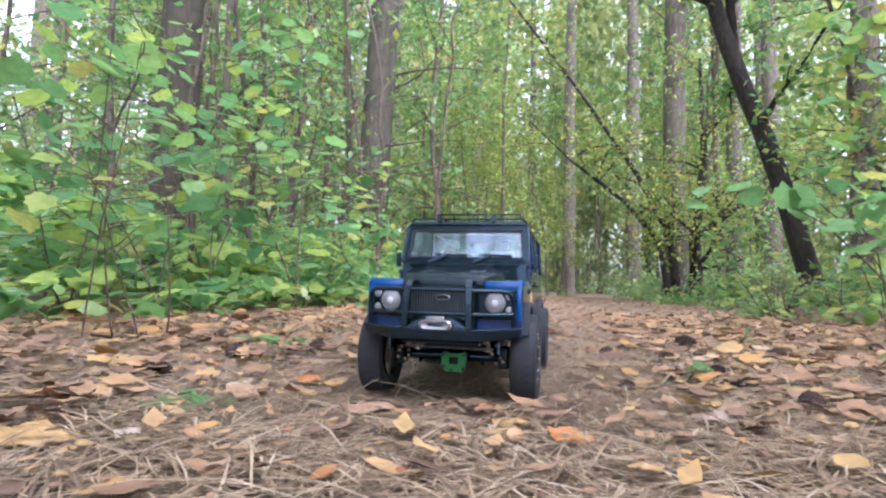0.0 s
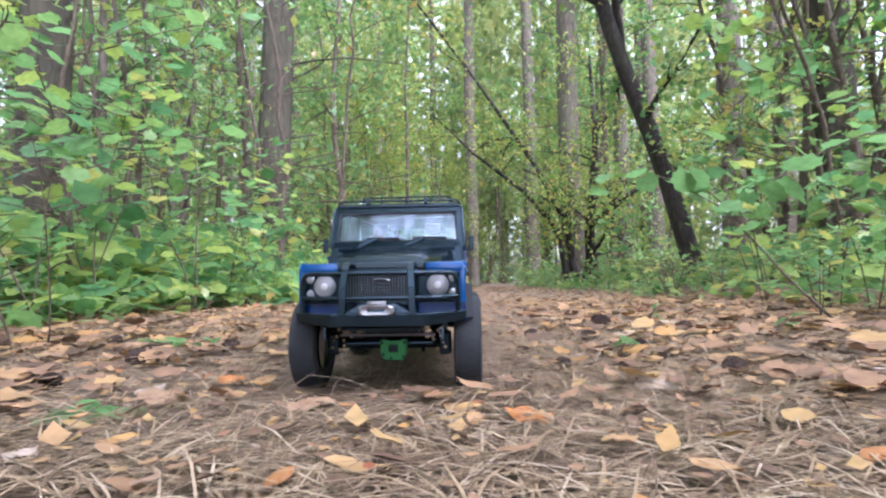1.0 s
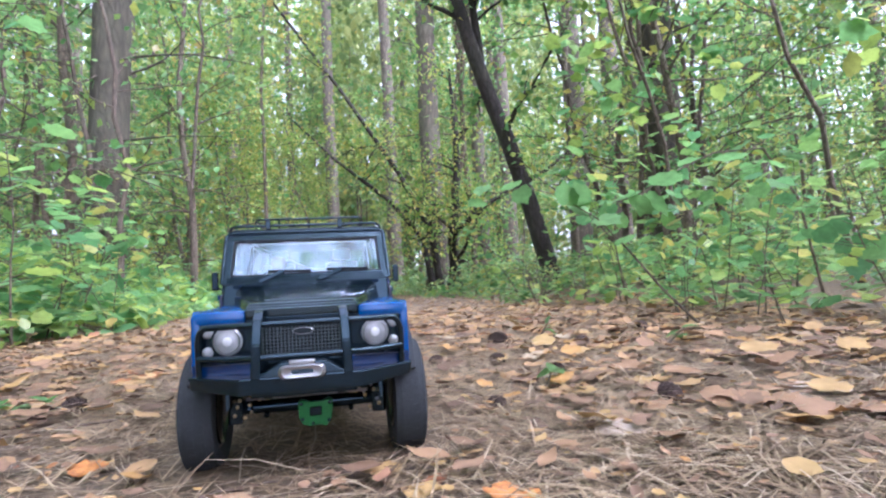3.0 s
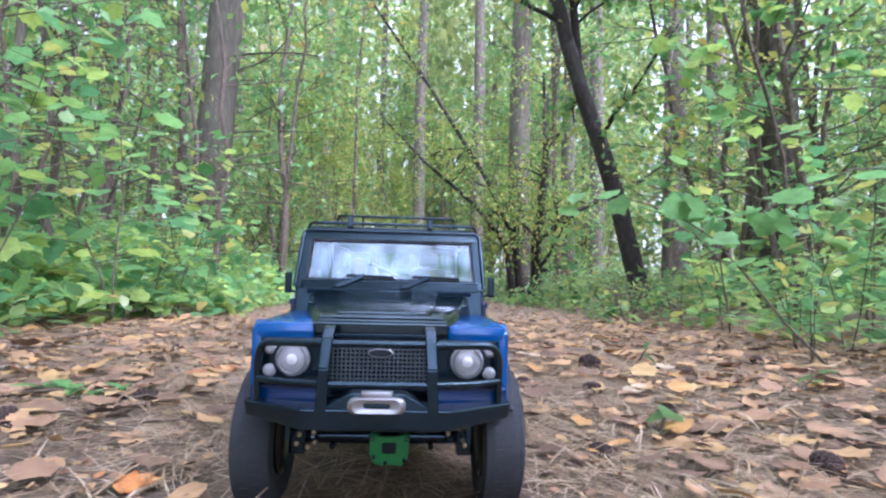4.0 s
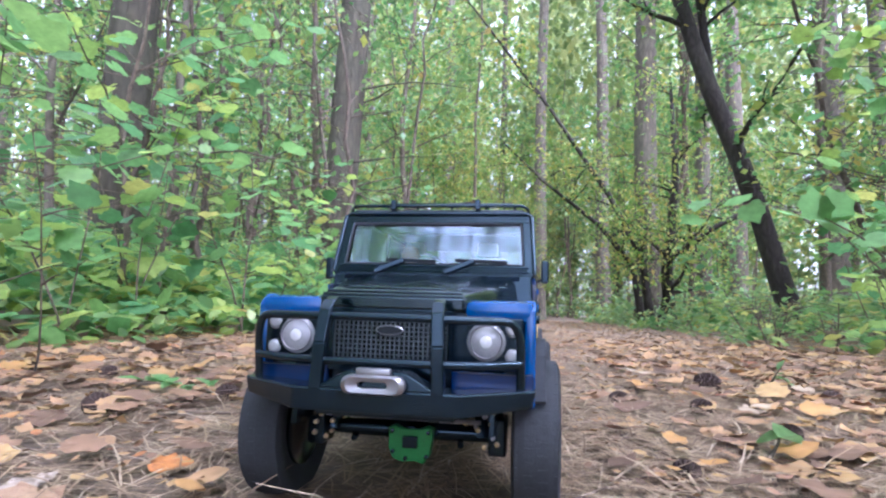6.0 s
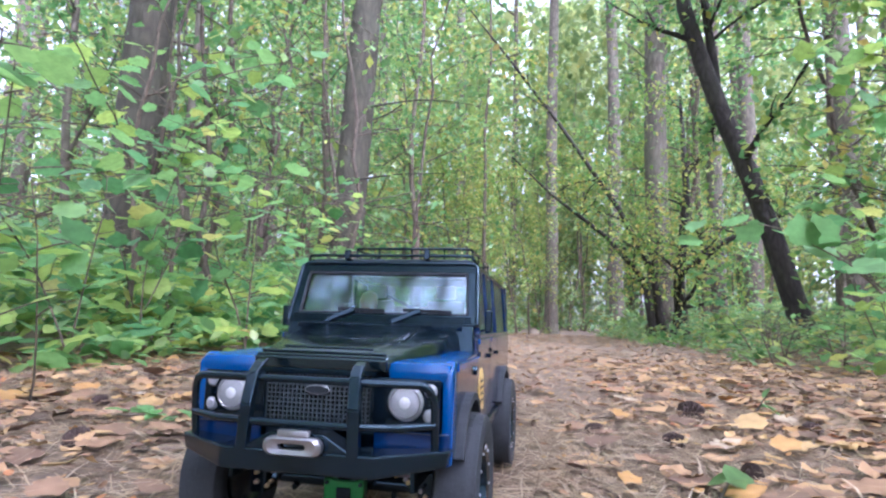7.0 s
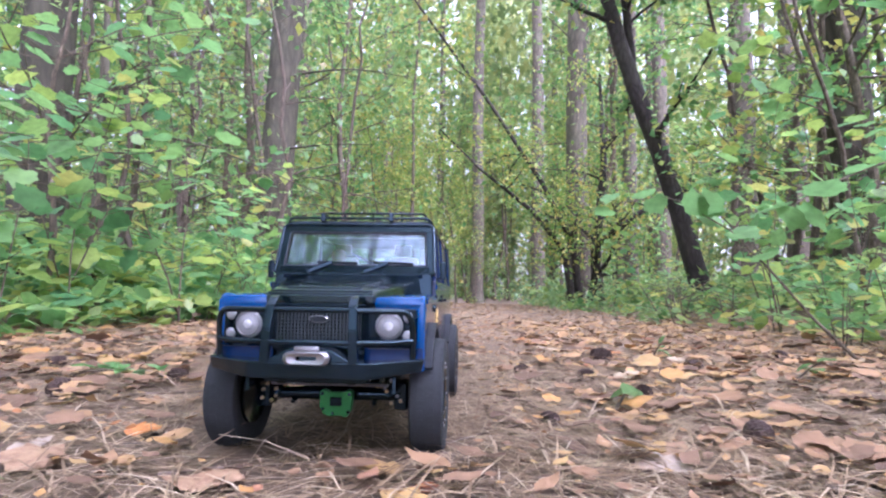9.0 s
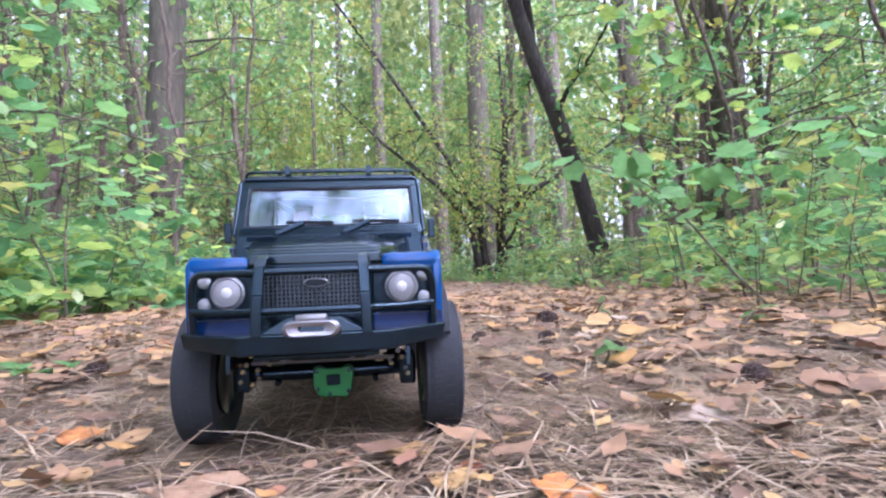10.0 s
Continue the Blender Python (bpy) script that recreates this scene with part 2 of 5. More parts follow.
def prism(outline, axis, a, b_, bev=0.0, bm=None, seg=2):
    """A polygon in the plane across an axis ('x' or 'y' or 'z'), drawn out from a to b_, bevelled."""
    bm = bm or bmesh.new()
    put = {"x": lambda u, v, w: (w, u, v), "y": lambda u, v, w: (u, w, v), "z": lambda u, v, w: (u, v, w)}[axis]
    lo, hi = ([bm.verts.new(put(u, v, w)) for u, v in outline] for w in (a, b_))
    n = len(outline)
    fs = [bm.faces.new(lo), bm.faces.new(hi[::-1])]
    fs += [bm.faces.new((lo[i], hi[i], hi[(i + 1) % n], lo[(i + 1) % n])) for i in range(n)]
    if bev:
        bmesh.ops.recalc_face_normals(bm, faces=fs)
        es = list({e for f in fs for e in f.edges})
        bmesh.ops.bevel(bm, geom=es, offset=bev, segments=seg, affect="EDGES", profile=0.5)
    return bm


def hexa(corners, bev=0.0, bm=None):
    """A solid of eight corners: four below, four above, in the same turn."""
    bm = bm or bmesh.new()
    v = [bm.verts.new(c) for c in corners]
    fs = [bm.faces.new([v[i] for i in q]) for q in ((0, 1, 2, 3), (7, 6, 5, 4), (0, 4, 5, 1), (1, 5, 6, 2), (2, 6, 7, 3), (3, 7, 4, 0))]
    if bev:
        bmesh.ops.recalc_face_normals(bm, faces=fs)
        bmesh.ops.bevel(bm, geom=list({e for f in fs for e in f.edges}), offset=bev, segments=2, affect="EDGES", profile=0.5)
    return bm


def tube(points, r, bm=None, seg=8, closed=False):
    """A round tube along points; r is one radius or one for each point."""
    bm = bm or bmesh.new()
    pts = [Vector(p) for p in points]
    n = len(pts)
    rs = [float(r)] * n if isinstance(r, (int, float)) else [float(q) for q in r]
    rings, side = [], None
    for i, p in enumerate(pts):
        d = (pts[(i + 1) % n] - pts[i - 1]) if closed else (pts[min(i + 1, n - 1)] - pts[max(i - 1, 0)])
        d.normalize()
        if side is None:
            side = d.orthogonal()
        side = (side - d * side.dot(d)).normalized()
        up = d.cross(side)
        rings.append([bm.verts.new(p + rs[i] * (math.cos(k * math.tau / seg) * side + math.sin(k * math.tau / seg) * up)) for k in range(seg)])
    for i in range(n if closed else n - 1):
        a, c = rings[i], rings[(i + 1) % n]
        for k in range(seg):
            bm.faces.new((a[k], a[(k + 1) % seg], c[(k + 1) % seg], c[k]))
    if not closed:
        bm.faces.new(rings[0][::-1])
        bm.faces.new(rings[-1])
    return bm


def lathe(profile, centre, axis="x", seg=32, bm=None):
    """A closed ring or disc: profile of (along, radius), turned about an axis through centre."""
    bm = bm or bmesh.new()
    rings = []
    for k in range(seg):
        c, s = math.cos(k * math.tau / seg), math.sin(k * math.tau / seg)
        spot = {"x": lambda a, r: (a, r * c, r * s), "y": lambda a, r: (r * c, a, r * s), "z": lambda a, r: (r * c, r * s, a)}[axis]
        rings.append([bm.verts.new(Vector(centre) + Vector(spot(a, r))) for a, r in profile])
    n = len(profile)
    for k in range(seg):
        p, q = rings[k], rings[(k + 1) % seg]
        for i in range(n - 1):
            bm.faces.new((p[i], p[i + 1], q[i + 1], q[i]))
    bmesh.ops.remove_doubles(bm, verts=bm.verts, dist=1e-6)
    return bm


def rounded(points, corner=0.006, n=4):
    """A path with its inner corners rounded off."""
    pts = [Vector(p) for p in points]
    out = [pts[0]]
    for a, p, c in zip(pts, pts[1:], pts[2:]):
        d = min(corner, (a - p).length / 2, (c - p).length / 2)
        u, v = p + (a - p).normalized() * d, p + (c - p).normalized() * d
        out += [(1 - k / n) ** 2 * u + 2 * (k / n) * (1 - k / n) * p + (k / n) ** 2 * v for k in range(n + 1)]
    return out + [pts[-1]]


def soup(name, verts, faces, mat, parent=None, label="", smooth=False):
    """A mesh from arrays: verts (n, 3) and faces all of one size (m, k)."""
    me = bpy.data.meshes.new(name)
    k = faces.shape[1]
    me.vertices.add(len(verts))
    me.vertices.foreach_set("co", np.ascontiguousarray(verts, np.float32).ravel())
    me.loops.add(faces.size)
    me.loops.foreach_set("vertex_index", np.ascontiguousarray(faces, np.int32).ravel())
    me.polygons.add(len(faces))
    me.polygons.foreach_set("loop_start", np.arange(0, faces.size, k, dtype=np.int32))
    me.update(calc_edges=True)
    return mesh_object(name, me, mat, parent, label, smooth)


def turns(n, tilt):
    """n random turns: any heading, tilted by about that many radians, rolled a little."""
    a, t, s = rng.uniform(0, math.tau, n), rng.normal(0, tilt, n), rng.normal(0, tilt * 0.7, n)
    ca, sa, ct, st, cs, ss = np.cos(a), np.sin(a), np.cos(t), np.sin(t), np.cos(s), np.sin(s)
    z, o = np.zeros(n), np.ones(n)
    rz = np.stack([ca, -sa, z, sa, ca, z, z, z, o], 1).reshape(n, 3, 3)
    rx = np.stack([o, z, z, z, ct, -st, z, st, ct], 1).reshape(n, 3, 3)
    ry = np.stack([cs, z, ss, z, o, z, -ss, z, cs], 1).reshape(n, 3, 3)
    return rz @ rx @ ry


def scatter(template, faces, spots, sizes, tilt):
    """Many copies of one small shape in one mesh, each with its own turn and size."""
    t = np.asarray(template, float)
    n = len(spots)
    v = np.einsum("nij,kj->nki", turns(n, tilt), t) * np.asarray(sizes)[:, None, None] * (1 + rng.normal(0, 0.12, (n, 1, 3))) + np.asarray(spots)[:, None, :]
    f = np.asarray(faces)[None] + (np.arange(n) * len(t))[:, None, None]
    return v.reshape(-1, 3), f.reshape(-1, f.shape[2])


# small leaf: two folded halves; oval leaf: eight outline points over a midrib; maple leaf: five lobes round its heart
SMALL = ([(0, 0, 0), (0.32, 0.45, 0.07), (0, 1, -0.06), (-0.32, 0.45, 0.07)], [(0, 1, 2), (0, 2, 3)])
OVAL = ([(0, 0, 0), (0.22, 0.2, 0.04), (0.33, 0.5, 0.06), (0.2, 0.8, 0.0), (0, 1.05, -0.1), (-0.2, 0.8, 0.0), (-0.33, 0.5, 0.06), (-0.22, 0.2, 0.04), (0, 0.5, -0.02)],
        [(8, i, (i + 1) % 8) for i in range(8)])
LOBES = [(0, 0), (0.22, -0.06), (0.44, 0.05), (0.44, 0.24), (0.58, 0.42), (0.46, 0.55), (0.40, 0.76), (0.23, 0.80), (0, 1.1)]
LOBES = LOBES + [(-x, y) for x, y in LOBES[-2:0:-1]]
MAPLE = ([(x, y, -0.16 * x * x - 0.10 * max(0, y - 0.5) ** 2 + 0.15 * abs(x)) for x, y in LOBES] + [(0, 0.42, -0.01)], [(16, i, (i + 1) % 16) for i in range(16)])
CURL = ([(x, y, 0.55 * x * x + 0.25 * (y - 0.5) ** 2 + 0.05 * math.sin(7 * y)) for x, y, z in OVAL[0]], OVAL[1])
CURL_MAPLE = ([(x, y, 0.18 * x * x + 0.16 * (y - 0.45) ** 2 + 0.05 * math.sin(9 * x + 5 * y)) for x, y, z in MAPLE[0]], MAPLE[1])


# ---- ground: one sheet, finest along the trail ----
def trail_x(y):
    return 0.05 + 0.01 * y


def off_trail(x, y):
    """How far a spot lies outside the trail's edge, in metres (negative on the trail)."""
    half = np.clip(1.26 - 0.03 * y, 0.80, 1.4) + 0.10 * np.sin(1.7 * y + 0.6) + 0.05 * np.sin(4.3 * y) - np.clip(0.5 * (y - 14.5), 0, 4)
    return np.abs(x - trail_x(y)) - half


def ground_z(x, y):
    x, y = np.asarray(x, float), np.asarray(y, float)
    small = 0.004 * np.sin(9 * x + 3 * np.sin(5 * y)) * np.sin(8 * y + 2 * np.sin(6 * x)) + 0.002 * np.sin(31 * x + 4) * np.sin(27 * y)
    off = np.clip(off_trail(x, y), 0, 3)
    rise = 0.05 * off * np.exp(-off * 0.4) + 0.03 * off * np.sin(1.3 * x + 0.7) * np.sin(1.1 * y)
    near_car = np.clip((np.hypot(x, y - 0.13) - 0.25) / 0.35, 0, 1)
    return small * near_car + rise


def steps(near, far, fine):
    a = np.arange(0, near, fine)
    b_ = near * (far / near) ** np.linspace(0, 1, 40)
    return np.concatenate([a, b_])


gx = steps(3.2, 420.0, 0.035)
gx = np.concatenate([-gx[:0:-1], gx])
gy = np.concatenate([-steps(1.2, 420.0, 0.035)[:0:-1], steps(7.0, 420.0, 0.035)])
mx_, my_ = np.meshgrid(gx, gy)
gv = np.stack([mx_, my_, np.where(np.hypot(mx_, my_) < 60, ground_z(mx_, my_), 0.0)], 2).reshape(-1, 3)
w_ = len(gx)
i_ = (np.arange(len(gy) - 1)[:, None] * w_ + np.arange(w_ - 1)[None]).ravel()
ground = soup("ground", gv, np.stack([i_, i_ + 1, i_ + w_ + 1, i_ + w_], 1), SOIL, smooth=True)
tagged(ground, "brown forest floor of bare soil and needles", "ground", kind="structure")


# ---- trees ----
def tubes(lines, seg=8):
    """Many tapering tubes in one mesh: lines of (points, radii)."""
    vs, fs, base = [], [], 0
    ang = np.arange(seg) * math.tau / seg
    for pts, radii in lines:
        p = np.asarray(pts, float)
        d = np.gradient(p, axis=0)
        d /= np.linalg.norm(d, axis=1)[:, None] + 1e-9
        ref = np.where(np.abs(d[:, 2:]) > 0.9, np.array([[1.0, 0, 0]]), np.array([[0, 0, 1.0]]))
        u = np.cross(d, ref)
        u /= np.linalg.norm(u, axis=1)[:, None]
        w = np.cross(d, u)
        r = np.asarray(radii, float)[:, None, None]
        vs.append((p[:, None] + r * (np.cos(ang)[None, :, None] * u[:, None] + np.sin(ang)[None, :, None] * w[:, None])).reshape(-1, 3))
        n = len(p)
        k = np.arange(seg)
        a = (np.arange(n - 1)[:, None] * seg + k[None]).ravel()
        c = (np.arange(n - 1)[:, None] * seg + (k[None] + 1) % seg).ravel()
        fs.append(np.stack([a, c, c + seg, a + seg], 1) + base)
        base += n * seg
    return np.concatenate(vs), np.concatenate(fs)


def bend(start, way, length, n=6, droop=0.0, wobble=0.06):
    """A limb's line: it sets out one way and wanders."""
    p, d, out = np.array(start, float), np.array(way, float), []
    d /= np.linalg.norm(d)
    for k in range(n):
        out.append(p.copy())
        d = d + rng.normal(0, wobble, 3) + np.array([0, 0, -droop])
        d /= np.linalg.norm(d)
        p = p + d * length / (n - 1)
    return np.array(out)


def along(line, u):
    f = np.clip(u, 0, 0.999) * (len(line) - 1)
    i = f.astype(int)
    t = (f - i)[:, None]
    return line[i] * (1 - t) + line[i + 1] * t


def leafy_tree(name, label, stems, spread, low, limbs, leaves, size, leaf_mat, bark, shape=SMALL, category="tree", twigs=3, puff=0.10, seg=7, limb_rise=(0.1, 0.9), single_limbs=False, flat=0.75):
    """A broadleaf tree or bush at the origin: stems of (points, radii), limbs, twigs and a crown of single leaves."""
    root = tagged(new(name), label, category)
    limb_lines, spots = [], []
    for pts, radii in stems:
        line = np.asarray(pts, float)
        top = line[-1, 2]
        for k in range(limbs):
            u = rng.uniform(low, 0.98)
            s = along(line, np.array([u]))[0]
            a = rng.uniform(0, math.tau)
            e = rng.uniform(*limb_rise)
            way = (math.cos(a) * math.cos(e), math.sin(a) * math.cos(e), math.sin(e))
            length = spread * (1.15 - 0.6 * u) * rng.uniform(0.5, 1.1)
            lm = bend(s, way, length, 6, 0.03, 0.12)
            r0 = float(np.interp(u, np.linspace(0, 1, len(radii)), radii)) * 0.45
            own = [(lm, np.linspace(r0, 0.0025, 6))]
            ends = [lm]
            for j in range(twigs):
                q = along(lm, np.array([rng.uniform(0.25, 0.95)]))[0]
                tw = bend(q, lm[-1] - lm[0] + rng.normal(0, 0.5 * length, 3), length * rng.uniform(0.25, 0.5), 4, 0.02, 0.15)
                own.append((tw, np.linspace(r0 * 0.4, 0.0015, 4)))
                ends.append(tw)
            if single_limbs:
                v, f = tubes(own, 5)
                soup("limb", v, f, bark, root, smooth=True)
            else:
                limb_lines += own
            m = max(1, leaves // (limbs * len(stems) * len(ends)))
            for q in ends:
                t = rng.uniform(0.15, 1.0, m)
                spots.append(along(q, t) + rng.normal(0, puff, (m, 3)) * (0.4 + t[:, None]))
    v, f = tubes(stems, seg + 3)
    soup("trunk", v, f, bark, root, smooth=True)
    if limb_lines:
        v, f = tubes(limb_lines, 3)
        tagged(soup("branchwork", v, f, bark, root, smooth=True), kind="stuff")
    if spots:
        sp = np.concatenate(spots)
        v, f = scatter(*shape, sp, rng.uniform(0.6, 1.3, len(sp)) * size, flat)
        soup("crown", v, f, leaf_mat, root)
    return root


def stem(h, r, lean=(0, 0), n=9, wobble=0.05, start=(0, 0, 0), sink=0.05):
    z = np.linspace(-sink, h, n)
    drift = np.cumsum(rng.normal(0, wobble, (n, 2)), axis=0)
    drift -= drift[0]
    t = np.linspace(0, 1, n)
    pts = np.stack([start[0] + lean[0] * t + drift[:, 0], start[1] + lean[1] * t + drift[:, 1], start[2] + z], 1)
    return pts, r * (1.0 - 0.75 * t) + 0.25 * r * np.exp(-t * 14)


def pine(x, y, r, h, bark, label, lean=(0.0, 0.0), crown=True, dead=5):
    """A pine with a straight furrowed trunk, dead side twigs low down and a needle crown high up."""
    root = tagged(new("pine_tree"), label, "tree")
    n, seg = 40, 28
    z = np.concatenate([[-0.08], np.linspace(0, 3.5, 24), np.linspace(3.7, h, n - 25)])
    t = np.clip(z / h, 0, 1)
    rad = r * (1 - 0.72 * t ** 1.1) + 0.35 * r * np.exp(-np.clip(z, 0, 99) * 5)
    cx, cy = lean[0] * t + 0.02 * np.sin(z * 0.9 + x), lean[1] * t + 0.02 * np.sin(z * 0.7 + y)
    v, f = tubes([(np.stack([cx, cy, z], 1), rad)], seg)
    a = np.arctan2(v[:, 1], v[:, 0])
    groove = np.sin(a * 9 + 2.2 * np.sin(v[:, 2] * 4)) * np.sin(v[:, 2] * 7 + 3 * np.sin(a * 3))
    c = np.stack([np.interp(v[:, 2], z, cx), np.interp(v[:, 2], z, cy)], 1)
    v[:, :2] = c + (v[:, :2] - c) * (1 + 0.018 * groove[:, None])
    soup("trunk", v, f, bark, root, smooth=True)
    lines = []
    for k in range(dead):
        zz = rng.uniform(1.2, 5.5)
        ang = rng.uniform(0, math.tau)
        lines.append((bend((cx[0], cy[0], zz), (math.cos(ang), math.sin(ang), rng.uniform(-0.1, 0.5)), rng.uniform(0.6, 1.5), 6, 0.02, 0.15), np.linspace(0.016, 0.003, 6)))
    spots = []
    if crown:
        for k in range(18):
            zz = rng.uniform(0.62, 0.99) * h
            ang = rng.uniform(0, math.tau)
            lm = bend((lean[0] * zz / h, lean[1] * zz / h, zz), (math.cos(ang), math.sin(ang), rng.uniform(0.0, 0.6)), (1.25 - zz / h) * 5.0, 6, 0.0, 0.12)
            lines.append((lm, np.linspace(0.05, 0.008, 6)))
            spots.append(along(lm, rng.uniform(0.3, 1, 22)) + rng.normal(0, 0.22, (22, 3)))
    v, f = tubes(lines, 5)
    tagged(soup("branchwork", v, f, bark, root, smooth=True), kind="stuff")
    if spots:
        sp = np.concatenate(spots)
        v, f = scatter(*SMALL, sp, rng.uniform(0.2, 0.4, len(sp)), 1.0)
        soup("crown", v, f, MIDGREEN, root)
    root.location = (x, y, float(ground_z(x, y)))
    return root


def place(ob, x, y, turn=0.0, size=1.0, sink=0.0):
    return Matrix.Translation((x, y, float(ground_z(x, y)) - sink)) @ Matrix.Rotation(turn, 4, "Z") @ Matrix.Scale(size, 4)


pine(-2.02, 5.2, 0.185, 17.0, PINE_BARK, "thick pine with dark brown furrowed bark beside the trail", (0.25, 0.1), dead=7)
pine(0.10, 13.5, 0.165, 19.0, PALE_BARK, "pale grey-brown pine standing at the end of the trail", (0.1, 0.0))
pine(1.74, 8.6, 0.19, 18.0, PALE_BARK, "tall pine with pale upper bark behind a bush", (0.1, 0.1), dead=8)
pine(-2.80, 3.0, 0.165, 16.0, PINE_BARK, "thick reddish-brown pine close beside the trail", (0.1, 0.1), dead=3)
pine(3.15, 4.1, 0.17, 17.0, PINE_BARK, "dark brown pine among leafy saplings", (-0.1, 0.2), dead=6)
pine(4.4, 8.6, 0.20, 18.0, PALE_BARK, "tall pine with pale grey-brown bark", (0.0, 0.2))
pine(5.1, 7.3, 0.19, 18.0, PALE_BARK, "tall pine with pale grey-brown bark", (0.15, 0.0))
pine(3.1, 10.5, 0.15, 18.0, PALE_BARK, "tall pine with pale grey-brown bark", (0.1, 0.0))

rng = np.random.default_rng(21)
# two dark leaning stems that rise from one foot
lean_a = (np.array([(0.10, 0, -0.1), (0.0, 0, 0.3), (-0.18, 0, 1.0), (-0.36, 0, 1.6), (-0.54, 0, 2.1), (-0.72, 0.02, 2.7), (-0.86, 0.05, 3.3), (-0.98, 0.1, 5.0), (-1.0, 0.1, 7.5)]), np.array([0.13, 0.098, 0.088, 0.084, 0.080, 0.075, 0.068, 0.05, 0.02]))
lean_b = (np.array([(-0.60, 0.02, 2.2), (-0.60, 0.05, 2.6), (-0.66, 0.05, 3.2), (-0.72, 0.08, 4.0), (-0.75, 0.1, 5.2)]), np.array([0.048, 0.044, 0.038, 0.03, 0.012]))
leaning = leafy_tree("leaning_tree", "dark forked trunk leaning over, with thin leafy side twigs", [lean_a, lean_b], 1.2, 0.35, 9, 2600, 0.075, GREEN, DARK_BARK, seg=12, single_limbs=True)
leaning.location = (2.26, 5.0, 0.0)

# a bush with long arching limbs in front of the pine
arch = [
    (np.array([(0, 0, -0.05), (-0.12, -0.05, 0.9), (-0.55, -0.1, 1.75), (-1.35, -0.2, 2.95), (-2.05, -0.3, 3.9), (-2.8, -0.4, 4.9)]), np.array([0.065, 0.048, 0.034, 0.025, 0.018, 0.008])),
    (np.array([(-0.1, 0, -0.05), (-0.25, -0.1, 0.8), (-0.7, -0.15, 1.35), (-1.45, -0.2, 1.95), (-2.0, -0.2, 2.5)]), np.array([0.06, 0.045, 0.03, 0.02, 0.008])),
    (np.array([(0.1, 0, -0.05), (0.2, -0.05, 0.9), (0.8, -0.1, 1.35), (1.6, -0.2, 1.75), (2.6, -0.3, 2.5)]), np.array([0.065, 0.055, 0.038, 0.026, 0.01])),
    (np.array([(0.25, 0.1, -0.05), (0.22, 0.1, 0.8), (0.35, 0.1, 2.0), (0.3, 0.1, 3.4)]), np.array([0.085, 0.07, 0.05, 0.02])),
]
bush = leafy_tree("arching_bush", "bush with long dark arching limbs and small yellowing leaves", arch, 1.0, 0.2, 10, 6400, 0.060, YELLOWING, DARK_BARK, category="bush", puff=0.24, single_limbs=True)
bush.location = (1.58, 7.4, 0.0)

rng = np.random.default_rng(22)
# thin stems seen one by one on both sides of the trail
THIN = [(2.75, 3.2, 0.034, 5, -0.75, 0.0), (-2.5, 3.2, 0.036, 7, -0.1, 0.1), (-3.45, 4.4, 0.03, 7, 0.15, 0.0), (-3.4, 3.1, 0.035, 6, -0.5, 0.0), (-1.5, 6.1, 0.04, 7, -0.25, 0.1),
        (-4.2, 5.2, 0.045, 7, -0.3, 0.0), (3.9, 4.2, 0.035, 6, -0.7, 0.1), (4.6, 5.6, 0.045, 7, -0.4, 0.0), (2.6, 3.2, 0.022, 4, -0.5, 0.2), (-0.95, 8.2, 0.035, 7, 0.1, 0.0), (3.3, 6.6, 0.05, 7, 0.3, 0)]
for x, y, r, h, lx, ly in THIN:
    s = leafy_tree("sapling", "thin dark sapling stem with sparse green leaves", [stem(h, r, (lx, ly), 12, 0.035)], 1.1, 0.12, 16, 1300, 0.07, GREEN, PALE_BARK if x < -2.4 else TWIG, twigs=3, seg=7, single_limbs=True)
    tagged(s, group="saplings along the trail")
    s.location = (x, y, float(ground_z(x, y)))

for x, y, r, h, lx, ly in ((-1.95, 2.75, 0.020, 4.5, -0.3, 0.1), (-2.35, 3.1, 0.026, 5, 0.4, 0.0), (-1.45, 3.9, 0.022, 5, -0.5, 0.1), (2.75, 3.3, 0.022, 4.5, 0.5, 0.0), (3.3, 4.1, 0.028, 5, 0.6, 0.2), (-2.75, 4.4, 0.028, 5, 0.5, 0.0), (-1.85, 4.9, 0.026, 5, -0.6, 0.0), (-3.3, 5.7, 0.034, 6, 0.7, 0.0), (2.75, 3.5, 0.024, 4.5, -0.6, 0.0), (3.05, 4.8, 0.03, 5, -0.7, 0.1), (-1.35, 5.4, 0.024, 5, 0.4, 0.0), (-2.3, 2.5, 0.018, 3.5, 0.5, 0.1)):
    s = leafy_tree("sapling", "thin dark sapling with bare crooked branches and few leaves", [stem(h, r, (lx, ly), 14, 0.05)], 1.2, 0.15, 12, 260, 0.07, GREEN, CROOKED_BARK, twigs=4, seg=7, limb_rise=(-0.1, 0.6), single_limbs=True)
    tagged(s, group="saplings along the trail")
    s.location = (x, y, float(ground_z(x, y)))

for x, y, h, lx, ly, nl in ((2.0, 2.35, 3.2, -0.5, -0.1, 170), (2.35, 1.55, 3.0, -0.6, 0.0, 150), (-1.65, 1.75, 2.4, 0.2, -0.1, 110), (-2.0, 2.35, 2.8, 0.1, 0.0, 120),):
    s = leafy_tree("maple_sapling", "tall maple sapling with broad green leaves on bare lower stems", [stem(h, 0.014, (lx, ly), 12, 0.03)], 0.85, 0.28, 11, nl, 0.085, BROAD, TWIG, MAPLE, twigs=3, puff=0.06, flat=0.55, single_limbs=True)
    tagged(s, group="saplings along the trail")
    s.location = (x, y, float(ground_z(x, y)))

rng = np.random.default_rng(23)
